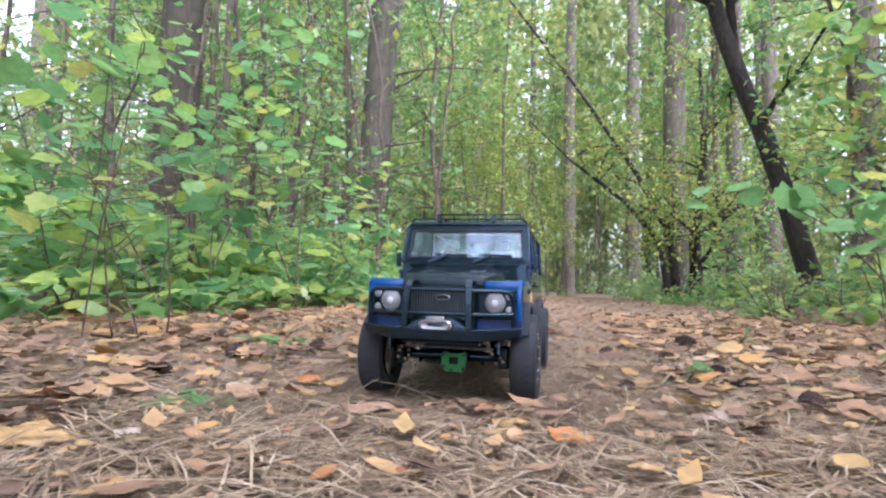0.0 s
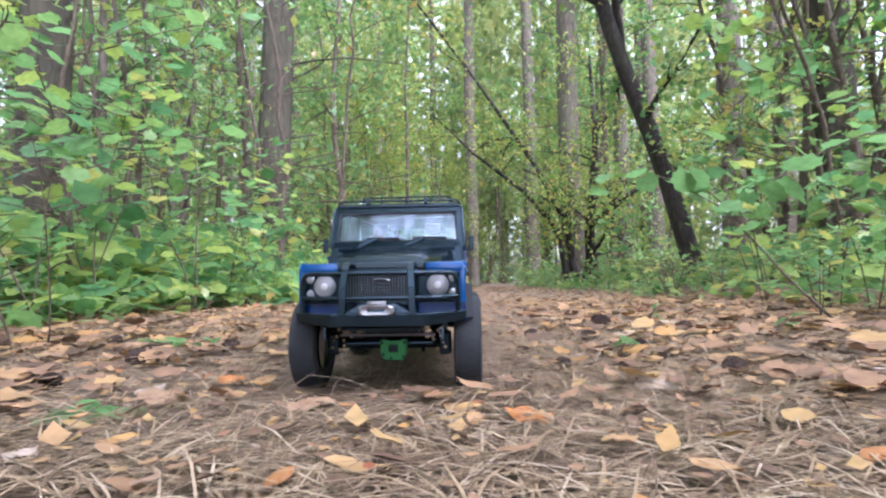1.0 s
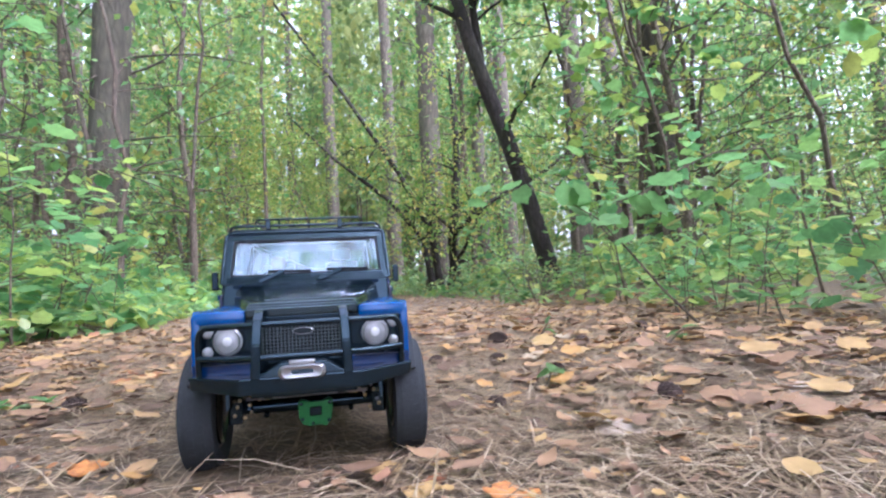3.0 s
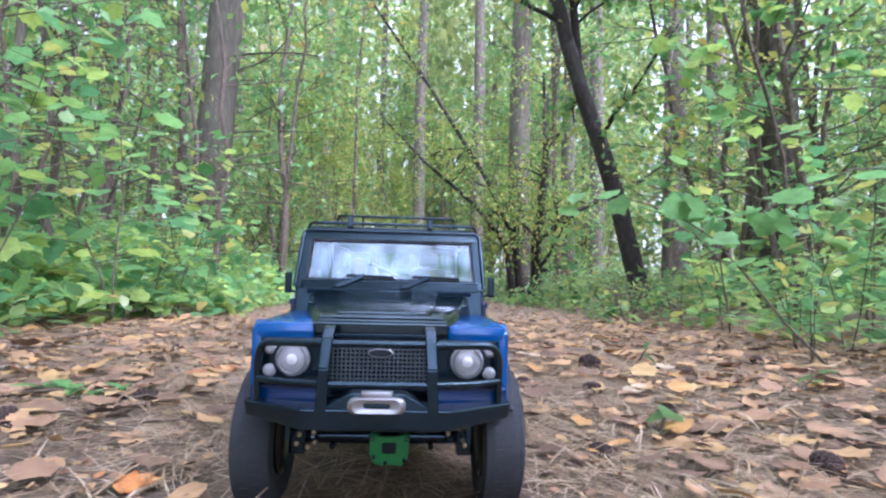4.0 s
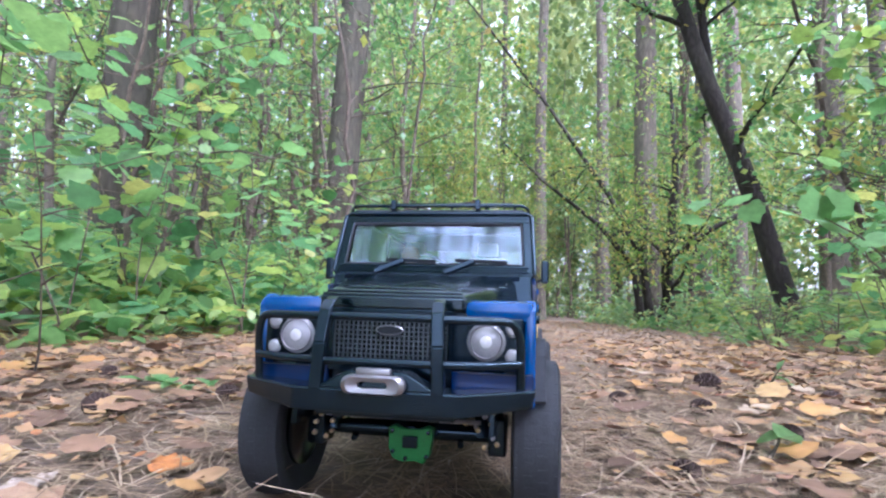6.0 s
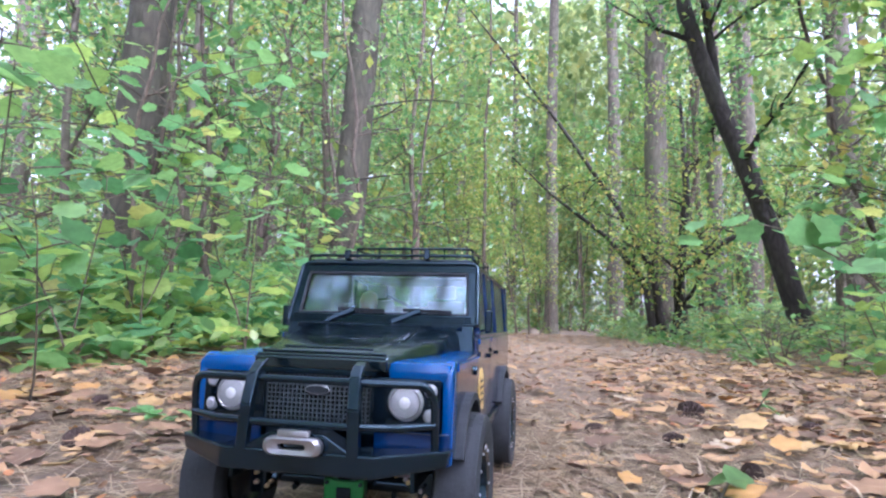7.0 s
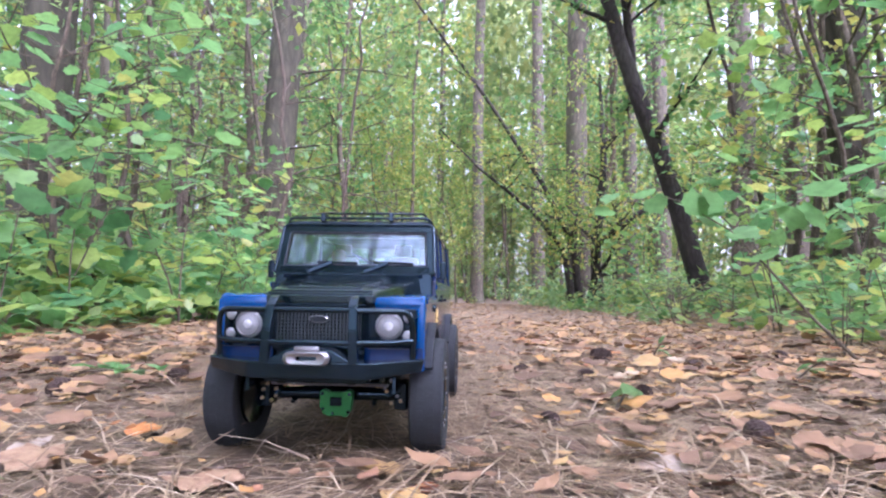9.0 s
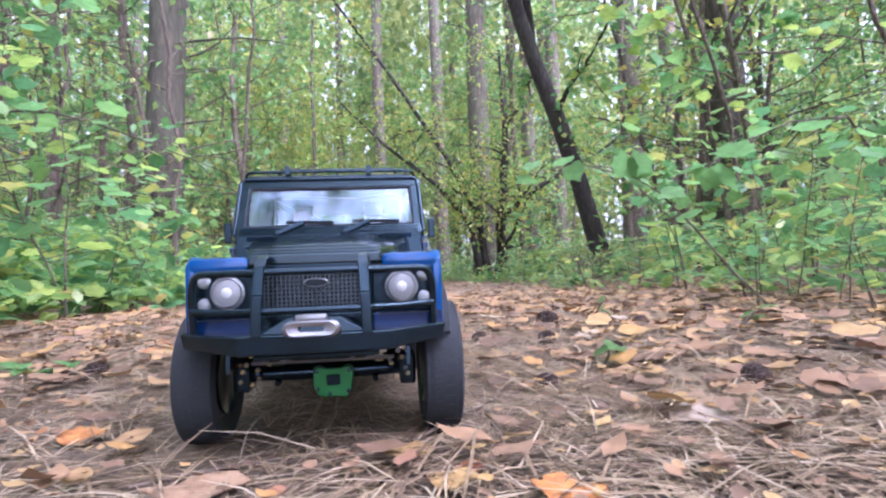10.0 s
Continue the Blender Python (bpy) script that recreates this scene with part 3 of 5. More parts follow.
# fuller young trees behind, built in five forms and repeated
forms = []
for k in range(5):
    trunks = [stem(rng.uniform(4.5, 7.5), rng.uniform(0.022, 0.04), tuple(rng.normal(0, 0.5, 2)), 10, 0.06, (rng.normal(0, 0.18), rng.normal(0, 0.18), 0)) for j in range(2 + k % 2)]
    forms.append(leafy_tree("young_tree", "young broadleaf tree with thin stems and light green leaves", trunks, 1.7, 0.10, 15, 4300, 0.079, (GREEN, GREEN, YELLOWING, GREEN, MIDGREEN)[k], TWIG, twigs=4, puff=0.16))
    tagged(forms[-1], group="young trees in the wood")
spots = []
tries = 0
while len(spots) < 84 and tries < 6000:
    tries += 1
    a, d = rng.uniform(-62, 62), rng.uniform(4.2, 26)
    x, y = d * math.sin(radians(a)), d * math.cos(radians(a)) - 0.3
    gap = 1.0 + 0.05 * d
    if off_trail(x, y) < (1.0 if x < trail_x(y) else 1.15) or (abs(a - 3) < 4 and d < 9.5) or (abs(a + 19.5) < 5 and d < 8) or (a < 0 and d < 5.6) or (abs(a - 12) < 5 and d < 9.5) or (15 < a < 26 and d < 5.5) or any((x - u) ** 2 + (y - v) ** 2 < gap ** 2 for u, v in spots):
        continue
    spots.append((x, y))
for k, (x, y) in enumerate(spots):
    if k >= 5 and k % 3 == 1 and 13 < math.degrees(math.atan2(x, y)) < 45 and y < 16:
        continue  # a thinner stand with pines showing through
    f = forms[k % 5]
    m = place(f, x, y, rng.uniform(0, math.tau), rng.uniform(0.75, 1.3))
    if k < 5:
        f.matrix_basis = m
    else:
        copy_thing(f, m)

rng = np.random.default_rng(24)
# the wood behind the walker's back: unseen, added for shade and darker windscreen reflections
back = []
for x, y, size in ((-0.55, 10.6, 0.75), (-0.1, 11.8, 0.6), (1.9, 11.4, 0.8), (-1.5, 9.2, 0.8)):
    copy_thing(forms[2], place(forms[2], x, y, rng.uniform(0, math.tau), size))
tries = 0
while len(back) < 34 and tries < 3000:
    tries += 1
    a, d = rng.uniform(80, 280), rng.uniform(4.5, 16)
    x, y = d * math.sin(radians(a)), d * math.cos(radians(a))
    if off_trail(x, y) < 1.5 or any((x - u) ** 2 + (y - v) ** 2 < 1.6 for u, v in back):
        continue
    back.append((x, y))
# oversized unseen trees, added to block light from the trail and the glass
for x, y in ((2.4, -3.6), (-2.7, -6.0), (2.5, -7.6), (-2.8, -10.0)):
    copy_thing(forms[int(abs(y)) % 5], place(forms[0], x, y, rng.uniform(0, math.tau), 1.9))
for k, (x, y) in enumerate(back):
    copy_thing(forms[k % 5], place(forms[0], x, y, rng.uniform(0, math.tau), rng.uniform(0.9, 1.5)))

rng = np.random.default_rng(25)
# pines standing further in
far_forms = [pine(0, 0, r, h, PALE_BARK, "distant straight pine with pale bark", (lx, 0.0), dead=4) for r, h, lx in ((0.17, 19, 0.3), (0.2, 22, -0.2), (0.14, 17, 0.1))]
far_spots = []
tries = 0
while len(far_spots) < 75 and tries < 5000:
    tries += 1
    a, d = rng.uniform(-60, 60), rng.uniform(11, 55)
    x, y = d * math.sin(radians(a)), d * math.cos(radians(a))
    if off_trail(x, y) < 1.0 or any((x - u) ** 2 + (y - v) ** 2 < 3.0 for u, v in far_spots):
        continue
    far_spots.append((x, y))
for k, (x, y) in enumerate(far_spots):
    f = far_forms[k % 3]
    m = place(f, x, y, rng.uniform(0, math.tau), rng.uniform(0.85, 1.15))
    if k < 3:
        f.matrix_basis = m
    else:
        copy_thing(f, m)

# unseen pines behind, added to close off the sky in reflections
for k in range(34):
    a, d = rng.uniform(75, 285), rng.uniform(5, 24)
    x, y = d * math.sin(radians(a)), d * math.cos(radians(a))
    if off_trail(x, y) > 1.2:
        copy_thing(far_forms[k % 3], place(far_forms[0], x, y, rng.uniform(0, math.tau), rng.uniform(0.8, 1.1)))

rng = np.random.default_rng(26)
# the wood beyond: leaves too far off to tell apart
n = 120000
a, d = np.radians(rng.uniform(-64, 64, n)), rng.uniform(20, 75, n)
z = rng.gamma(1.9, 3.4, n)
lump = np.sin(a * 23 + 1.3) + np.sin(a * 41 + d * 0.4) + np.sin(z * 0.9 + a * 17)
keep = (lump > -1.3) & (z < 22) & (rng.uniform(0, 1, n) < 1.25 - 1.9 * z / d)
sp = np.stack([d * np.sin(a), d * np.cos(a), z], 1)[keep]
n = 78000
a, d = np.radians(rng.normal(2.0, 23.0, n)), rng.uniform(17, 45, n)
z = rng.uniform(0.2, 1, n) * 0.62 * d
ok = np.sin(a * 37 + 0.5) + np.sin(z * 1.3 + d) + 0.6 * np.sin(a * 90 + z) > -0.6
sp = np.concatenate([sp, np.stack([d * np.sin(a), d * np.cos(a), z], 1)[ok]])
v, f = scatter(*SMALL, sp, rng.uniform(0.18, 0.5, len(sp)), 0.9)
tagged(soup("far_wood", v, f, FARLEAF), "light green foliage of the wood beyond, paled for haze", "foliage", kind="stuff")


# ---- undergrowth ----
def herbs(name, label, n, x_range, y_range, off_range, height, size, mat, shape, tilt=0.55):
    x, y = rng.uniform(*x_range, n), rng.uniform(*y_range, n)
    o = off_trail(x, y)
    patch = 0.5 + 0.5 * np.sin(2.3 * x + 1.1 * np.sin(1.9 * y)) * np.sin(1.7 * y + 0.5)
    ok = (o > off_range[0]) & (o < off_range[1]) & (rng.uniform(0, 1, n) < 0.35 + 0.65 * patch)
    x, y, o, patch = x[ok], y[ok], o[ok], patch[ok]
    top = height * np.clip(0.25 + o / 0.9, 0.25, 1.0) * (0.55 + 0.45 * patch)
    z = ground_z(x, y) + top * rng.uniform(0.05, 1, len(x)) ** 0.7
    v, f = scatter(*shape, np.stack([x, y, z], 1), rng.uniform(0.6, 1.3, len(x)) * size, tilt)
    return tagged(soup(name, v, f, mat), label, "plants", kind="stuff")


herbs("undergrowth", "dense low green undergrowth along the trail's edge", 34000, (0.6, 6.5), (0.3, 12), (-0.08, 4.5), 0.42, 0.055, MIDGREEN, OVAL, 0.36)
herbs("undergrowth", "dense green undergrowth of leafy seedlings", 40000, (-6.5, -0.6), (0.2, 12), (-0.18, 4.5), 0.66, 0.056, MIDGREEN, OVAL, 0.45)
herbs("undergrowth", "patchy green undergrowth beside the trail", 42000, (-7, 7), (-7, 0.7), (0.0, 6), 0.45, 0.06, MIDGREEN, OVAL, 0.36)
herbs("undergrowth", "low broad-leaved maple seedlings beside the trail", 5000, (-6, 6), (-6, 0.4), (0.05, 5), 0.5, 0.075, BROAD, MAPLE, 0.45)
herbs("undergrowth", "low green plants under the far trees", 26000, (-14, 14), (8, 26), (0.0, 13), 0.9, 0.14, MIDGREEN, SMALL)


herbs("undergrowth", "low broad-leaved maple seedlings along the trail's edge", 10500, (-3.6, -0.7), (0.4, 6.5), (-0.10, 2.2), 0.60, 0.078, BROAD, MAPLE, 0.45)
herbs("undergrowth", "low broad-leaved maple seedlings along the trail's edge", 2600, (0.8, 4.0), (0.8, 6.5), (0.05, 2.2), 0.34, 0.065, GREEN, MAPLE, 0.45)
rng = np.random.default_rng(27)
# maple seedlings with broad leaves, in five forms
def seedling(h, leaves, size, label, lean=0.25, shape=MAPLE, mat=BROAD, stems=2, thick=0.0042, apart=0.03):
    root = tagged(new("maple_seedling"), label, "plant", "seedlings beside the trail")
    lines, spots = [], []
    for k in range(stems):
        st = bend((rng.normal(0, apart), rng.normal(0, apart), -0.02), (rng.normal(0, lean), rng.normal(0, lean), 1), h * rng.uniform(0.7, 1.1), 8, 0.0, 0.07)
        v, f = tubes([(st, np.linspace(thick, thick * 0.43, 8))], 6)
        soup("stem", v, f, TWIG, root, smooth=True)
        for j in range(leaves // stems):
            p = along(st, np.array([rng.uniform(0.3, 1.0)]))[0]
            ang = rng.uniform(0, math.tau)
            tw = bend(p, (math.cos(ang), math.sin(ang), 0.35), rng.uniform(0.05, 0.20), 4, 0.05, 0.1)
            lines.append((tw, np.linspace(0.002, 0.001, 4)))
            spots.append(tw[-1])
    v, f = tubes(lines, 5)
    tagged(soup("petiole", v, f, TWIG, root, smooth=True), kind="stuff")
    v, f = scatter(*shape, np.array(spots), rng.uniform(0.6, 1.08, len(spots)) * size * 0.92, 0.5)
    tagged(soup("foliage", v, f, mat, root, smooth=True), kind="stuff")
    return root


broad = [seedling(h, n, s, "maple seedling with broad blue-green leaves on thin stems") for h, n, s in ((0.85, 34, 0.105), (1.15, 46, 0.115), (0.6, 26, 0.085), (1.0, 40, 0.09), (1.45, 54, 0.11))]
SEED = [(-1.25, 1.05), (-1.35, 1.5), (-1.05, 1.95), (-1.2, 2.6), (-2.1, 2.6), (-1.6, 4.1), (-2.4, 3.3), (-2.2, 4.2), (-1.35, 4.7), (-1.8, 5.1), (-1.1, 5.5), (-2.7, 2.9), (-2.0, 1.3), (-2.6, 2.0), (-1.45, 3.2),
        (1.35, 1.9), (1.6, 2.4), (1.75, 1.6), (2.7, 3.7), (2.2, 2.5), (2.9, 4.4), (2.3, 1.9), (1.35, 4.6), (2.6, 2.6), (2.2, 4.6), (1.3, 1.3), (1.7, 5.2), (-3.0, 3.9), (-2.9, 1.5), (2.9, 3.4), (-1.0, 6.6), (-1.5, 7.2), (1.6, 6.4), (-1.12, 1.75), (-1.28, 1.32), (-0.98, 2.35), (-1.45, 0.85), (-1.15, 3.0)]
for k, (x, y) in enumerate(SEED):
    f = broad[k % 5]
    m = place(f, x, y, rng.uniform(0, math.tau), rng.uniform(0.7, 1.1) * (1.0 if x < 0 or x > 1.45 else 0.75))
    if k < 5:
        f.matrix_basis = m
    else:
        copy_thing(f, m)
for x, y, h in ((1.16, 2.45, 0.30), (1.30, 2.30, 0.26), (1.28, 2.95, 0.34), (1.42, 3.3, 0.38), (1.55, 3.8, 0.40)):
    yellow = seedling(h, 26, 0.05, "low seedling with yellowing leaves at the trail's edge", 0.35, OVAL, YELLOWING, 3)
    yellow.matrix_basis = place(yellow, x, y)
copy_thing(broad[2], place(broad[0], 0.76, 0.03, 0.5, 0.32))
for k, (x, y) in enumerate(((1.02, 0.60), (1.18, 0.82), (1.28, 0.52), (1.10, 1.12), (1.45, 0.98), (1.50, 0.66), (0.98, 0.86), (1.32, 1.2), (1.62, 0.5), (1.38, 0.3))):
    copy_thing(broad[(2, 0, 3)[k % 3]], place(broad[0], x, y, rng.uniform(0, math.tau), rng.uniform(0.48, 0.66)))

shrub = seedling(0.60, 34, 0.054, "slender maple shrub with bare brown stems and soft green leaves", 0.16, MAPLE, BROAD, 4, 0.0021, 0.07)
shrub.matrix_basis = place(shrub, -0.76, 0.40)

# a stem that leans out over the trail with a few broad leaves
def leaning_stem(line, radius, leaves, size, label, mat, shape):
    root = tagged(new("leaning_plant"), label, "plant")
    p = np.array(line, float)
    origin = np.array([p[0, 0], p[0, 1], float(ground_z(p[0, 0], p[0, 1]))])
    p = p - [origin[0], origin[1], 0]
    v, f = tubes([(p, np.linspace(radius, radius * 0.35, len(p)))], 7)
    soup("stem", v, f, TWIG, root, smooth=True)
    for u in leaves:
        q = along(p, np.array([u]))
        v, f = scatter(*shape, q + rng.normal(0, 0.012, (1, 3)), np.array([size * rng.uniform(0.8, 1.2)]), 0.5)
        soup("leaf", v, f, mat, root, smooth=True)
    root.location = origin
    return root


leaning_stem([(0.98, 0.80, -0.01), (0.88, 0.82, 0.10), (0.80, 0.84, 0.21), (0.72, 0.85, 0.30), (0.66, 0.86, 0.34)], 0.004, (0.55, 0.72, 0.84, 0.92, 0.97, 1.0), 0.056, "thin stem leaning over the trail with broad green leaves", BROAD, MAPLE)
leaning_stem([(1.30, 1.75, -0.01), (1.24, 1.72, 0.30), (1.02, 1.66, 0.48), (0.80, 1.60, 0.52), (0.62, 1.56, 0.48)], 0.004, (0.35, 0.55, 0.65, 0.75, 0.88, 0.97, 1.0), 0.08, "thin stem leaning over the trail with broad green leaves", BROAD, MAPLE)
leaning_stem([(1.62, 1.05, -0.01), (1.55, 1.05, 0.35), (1.42, 1.04, 0.52), (1.22, 1.02, 0.50), (1.02, 1.00, 0.42), (0.93, 0.99, 0.36)], 0.005, (0.45, 0.58, 0.66, 0.74, 0.80, 0.86, 0.91, 0.96, 1.0), 0.085, "thin stem drooping over the trail's edge with broad blue-green leaves", BROAD, MAPLE)


# ---- the toy car: front axle over the origin, nose towards -y ----
REAR, REAR_AXLE = 0.282, 0.2645
car = tagged(new("toy_car"), "radio-controlled off-road toy car, dark blue and black, standing on the trail", "toy car")


def beam(p, q, wide, deep, bm=None, bev=0.0):
    """A bar of four sides from p to q, with half-widths given as vectors."""
    p, q, w, d = (Vector(v) for v in (p, q, wide, deep))
    return hexa([p - w - d, p + w - d, p + w + d, p - w + d, q - w - d, q + w - d, q + w + d, q - w + d], bev, bm)


def arch_line(y, z, r, first, last, n=12):
    return [(y + r * math.cos(radians(first + (last - first) * k / n)), z + r * math.sin(radians(first + (last - first) * k / n))) for k in range(n + 1)]


# lower body
part("floor_pan", block(-0.078, 0.078, -0.052, 0.342, 0.076, 0.082, 0.001), BLACK, car)
part("engine_bay", block(-0.060, 0.060, -0.058, 0.070, 0.082, 0.128, 0.002), BLACK, car)
for s in (-1, 1):
    inner, outer = s * 0.0795, s * 0.0835
    front = [(-0.062, 0.074), (-0.045, 0.074), (-0.045, 0.1335), (-0.052, 0.1335), (-0.062, 0.128)]
    bm = prism(front, "x", s * 0.0770, outer, 0.0016)
    top = [(s * 0.0425, -0.0625), (s * 0.0835, -0.0625), (s * 0.0835, 0.0735), (s * 0.0640, 0.0735)]
    hexa([(x, y, 0.1205) for x, y in top] + [(x * (0.985 if abs(x) > 0.08 else 1), y, 0.1325 + 0.02 * (y + 0.0625)) for x, y in top], 0.0042, bm)
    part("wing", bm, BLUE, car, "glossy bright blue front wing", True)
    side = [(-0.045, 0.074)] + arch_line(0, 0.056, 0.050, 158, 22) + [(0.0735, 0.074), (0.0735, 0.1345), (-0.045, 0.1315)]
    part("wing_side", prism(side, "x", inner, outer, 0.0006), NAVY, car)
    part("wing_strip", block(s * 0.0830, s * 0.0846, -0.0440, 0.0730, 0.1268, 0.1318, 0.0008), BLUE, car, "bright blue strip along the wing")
    for name, y0, y1, cut in (("door", 0.0745, 0.1595, False), ("door", 0.1605, 0.2290, True)):
        line = [(y0, 0.074), (y1, 0.074), (y1, 0.1455), (y0, 0.1455)]
        if cut:
            line = [(y0, 0.074), (0.2225, 0.074), (0.2290, 0.092), (y1, 0.1455), (y0, 0.1455)]
        d = part(name, prism(line, "x", inner, outer, 0.0010), NAVY, car, "glossy blue side door, its paint darkened as in shade")
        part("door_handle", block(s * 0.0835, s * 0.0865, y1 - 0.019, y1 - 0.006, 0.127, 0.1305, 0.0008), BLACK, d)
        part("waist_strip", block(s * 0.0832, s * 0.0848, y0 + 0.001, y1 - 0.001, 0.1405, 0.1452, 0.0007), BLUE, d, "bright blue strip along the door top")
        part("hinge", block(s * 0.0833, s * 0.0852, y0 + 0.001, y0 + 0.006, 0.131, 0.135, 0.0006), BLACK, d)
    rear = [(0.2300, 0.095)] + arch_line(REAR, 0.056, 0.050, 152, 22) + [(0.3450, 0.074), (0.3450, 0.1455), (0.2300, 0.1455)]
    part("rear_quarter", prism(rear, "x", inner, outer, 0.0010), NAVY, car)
    for y in (0.0, REAR):
        ring = arch_line(y, 0.056, 0.0545, 158, 22, 16) + arch_line(y, 0.056, 0.0490, 22, 158, 16)
        part("wheel_arch", prism(ring, "x", s * 0.0825, s * 0.0895, 0.0008), RUBBER, car, "black plastic wheel arch flare")
        well = arch_line(y, 0.056, 0.0545, 180, 0, 14)
        part("wheel_well", prism(well, "x", s * 0.058, s * 0.0605), BLACK, car)
    part("sill", block(s * 0.074, s * 0.0865, 0.052, 0.226, 0.066, 0.074, 0.0015), STEEL_BLACK, car)
    part("marker_lamp", lathe([(s * 0.0022, 0.0), (s * 0.0020, 0.0030), (0, 0.0034)], (s * 0.0835, 0.046, 0.122), "x", 14), BLACK, car)

# yellow sticker on the door, its print kept to plain bars
for s in (-1, 1):
    outline = [(0.0820, 0.0880), (0.1110, 0.0880), (0.1120, 0.1080)] + [(0.0965 + 0.0150 * math.cos(a), 0.1090 + 0.0125 * math.sin(a)) for a in np.linspace(0.2, math.pi - 0.2, 9)] + [(0.0810, 0.1080)]
    st = part("sticker", prism(outline, "x", s * 0.0834, s * 0.0842, 0.0002), DECAL, car, "arched yellow sticker with dark print")
    for w, z in ((0.0085, 0.1110), (0.0110, 0.1060), (0.0075, 0.1010), (0.0110, 0.0955)):
        part("print_bar", block(s * 0.0842, s * 0.0846, 0.0965 - w, 0.0965 + w, z - 0.0010, z + 0.0010), DECAL_INK, st)

# nose: lamp panels, grille, bonnet
for s in (-1, 1):
    p = part("lamp_panel", block(s * 0.0365, s * 0.0765, -0.0655, -0.0615, 0.0935, 0.1230, 0.0010), BLACK, car, "black plastic lamp surround")
    h = part("headlight", lathe([(-0.0036, 0.0), (-0.0032, 0.005), (-0.0020, 0.0090), (0.0, 0.0109)], (s * 0.0560, -0.0665, 0.1095), "y", 28), LENS, car, "round ribbed clear headlight", True)
    part("lens_ring", lathe([(-0.0023, 0.0086), (-0.0032, 0.0091), (-0.0019, 0.0097)], (s * 0.0560, -0.0665, 0.1095), "y", 28), SILVER, h, "", True)
    part("reflector_cap", lathe([(-0.0044, 0.0), (-0.0041, 0.0022), (-0.0034, 0.0034)], (s * 0.0560, -0.0665, 0.1095), "y", 20), PAPER_WHITE, h, "small white cap in the lamp's middle", True)
    part("bezel", lathe([(0.0005, 0.0108), (-0.0012, 0.0111), (-0.0012, 0.0124), (0.0010, 0.0130)], (s * 0.0560, -0.0662, 0.1095), "y", 28), BLACK, h)
    for z in (0.1165, 0.1020):
        part("side_lamp", lathe([(-0.0030, 0.0), (-0.0024, 0.0026), (0.0, 0.0042)], (s * 0.0705, -0.0657, z), "y", 16), LENS, car, "small round clear lamp", True)
    part("valance", block(s * 0.0365, s * 0.0825, -0.0645, -0.0600, 0.0740, 0.0925, 0.0010), DEEP_BLUE, car, "deep blue panel below the headlight")
    part("trim_line", block(s * 0.0400, s * 0.0790, -0.0660, -0.0645, 0.0915, 0.0921, 0.0002), TRIM, car, "thin grey trim line")
g = part("grille", block(-0.0362, 0.0362, -0.0625, -0.0600, 0.0900, 0.1260, 0.0008), BLACK, car, "black grille with a fine square mesh")
bm = bmesh.new()
for k in range(25):
    x = -0.0336 + k * 0.0028
    block(x - 0.00045, x + 0.00045, -0.0648, -0.0624, 0.0935, 0.1230, 0, bm)
for k in range(11):
    z = 0.0945 + k * 0.0027
    block(-0.0345, 0.0345, -0.0644, -0.0626, z - 0.0004, z + 0.0004, 0, bm)
part("grille_mesh", bm, MESH, g)
bm = bmesh.new()
for x0, x1, z0, z1 in ((-0.0365, 0.0365, 0.1230, 0.1262), (-0.0365, 0.0365, 0.0900, 0.0935), (-0.0365, -0.0340, 0.0935, 0.1230), (0.0340, 0.0365, 0.0935, 0.1230)):
    block(x0, x1, -0.0668, -0.0620, z0, z1, 0.0006, bm)
part("surround", bm, BLACK, g)
badge = lathe([(-0.0016, 0.0), (-0.0016, 0.0062), (-0.0008, 0.0072), (0.0, 0.0072)], (0, 0, 0), "y", 28)
bmesh.ops.transform(badge, matrix=Matrix.Translation((0, -0.0656, 0.1140)) @ Matrix.Diagonal((1.15, 1, 0.42, 1)), verts=badge.verts)
part("badge", badge, SILVER, g, "oval silver badge")
inner_badge = lathe([(-0.0020, 0.0), (-0.0020, 0.0063), (-0.0010, 0.0066)], (0, 0, 0), "y", 24)
bmesh.ops.transform(inner_badge, matrix=Matrix.Translation((0, -0.0657, 0.1140)) @ Matrix.Diagonal((1.15, 1, 0.36, 1)), verts=inner_badge.verts)
part("badge_face", inner_badge, TRIM, g)
bonnet = hexa([(-0.0445, -0.0625, 0.1250), (0.0445, -0.0625, 0.1250), (0.070, 0.0735, 0.1330), (-0.070, 0.0735, 0.1330),
               (-0.0425, -0.0615, 0.1350), (0.0425, -0.0615, 0.1350), (0.067, 0.0735, 0.1505), (-0.067, 0.0735, 0.1505)], 0.0028)
bt = part("bonnet", bonnet, BONNET, car, "satin black bonnet", True)
part("bonnet_bulge", hexa([(-0.0325, -0.0560, 0.1340), (0.0325, -0.0560, 0.1340), (0.046, 0.0660, 0.1490), (-0.046, 0.0660, 0.1490),
                           (-0.030, -0.0520, 0.1378), (0.030, -0.0520, 0.1378), (0.041, 0.0640, 0.1535), (-0.041, 0.0640, 0.1535)], 0.0018), BONNET, bt, "", True)
for y, z in ((0.020, 0.1446), (0.045, 0.1478), (0.062, 0.1496)):
    part("bonnet_ridge", tube([(-0.062, y, z - 0.0015), (0.062, y, z - 0.0015)], 0.0012, None, 8), BONNET, bt, "", True)
part("bonnet_lip", block(-0.0430, 0.0430, -0.0665, -0.0605, 0.1262, 0.1335, 0.0012), BONNET, bt)
for y, z, half in ((-0.0640, 0.1342, 0.0420), (-0.0590, 0.1362, 0.0410), (-0.0480, 0.1388, 0.0300)):
    part("bonnet_bead", tube([(-half, y, z), (half, y, z)], 0.0010, None, 8), BONNET, bt, "", True)
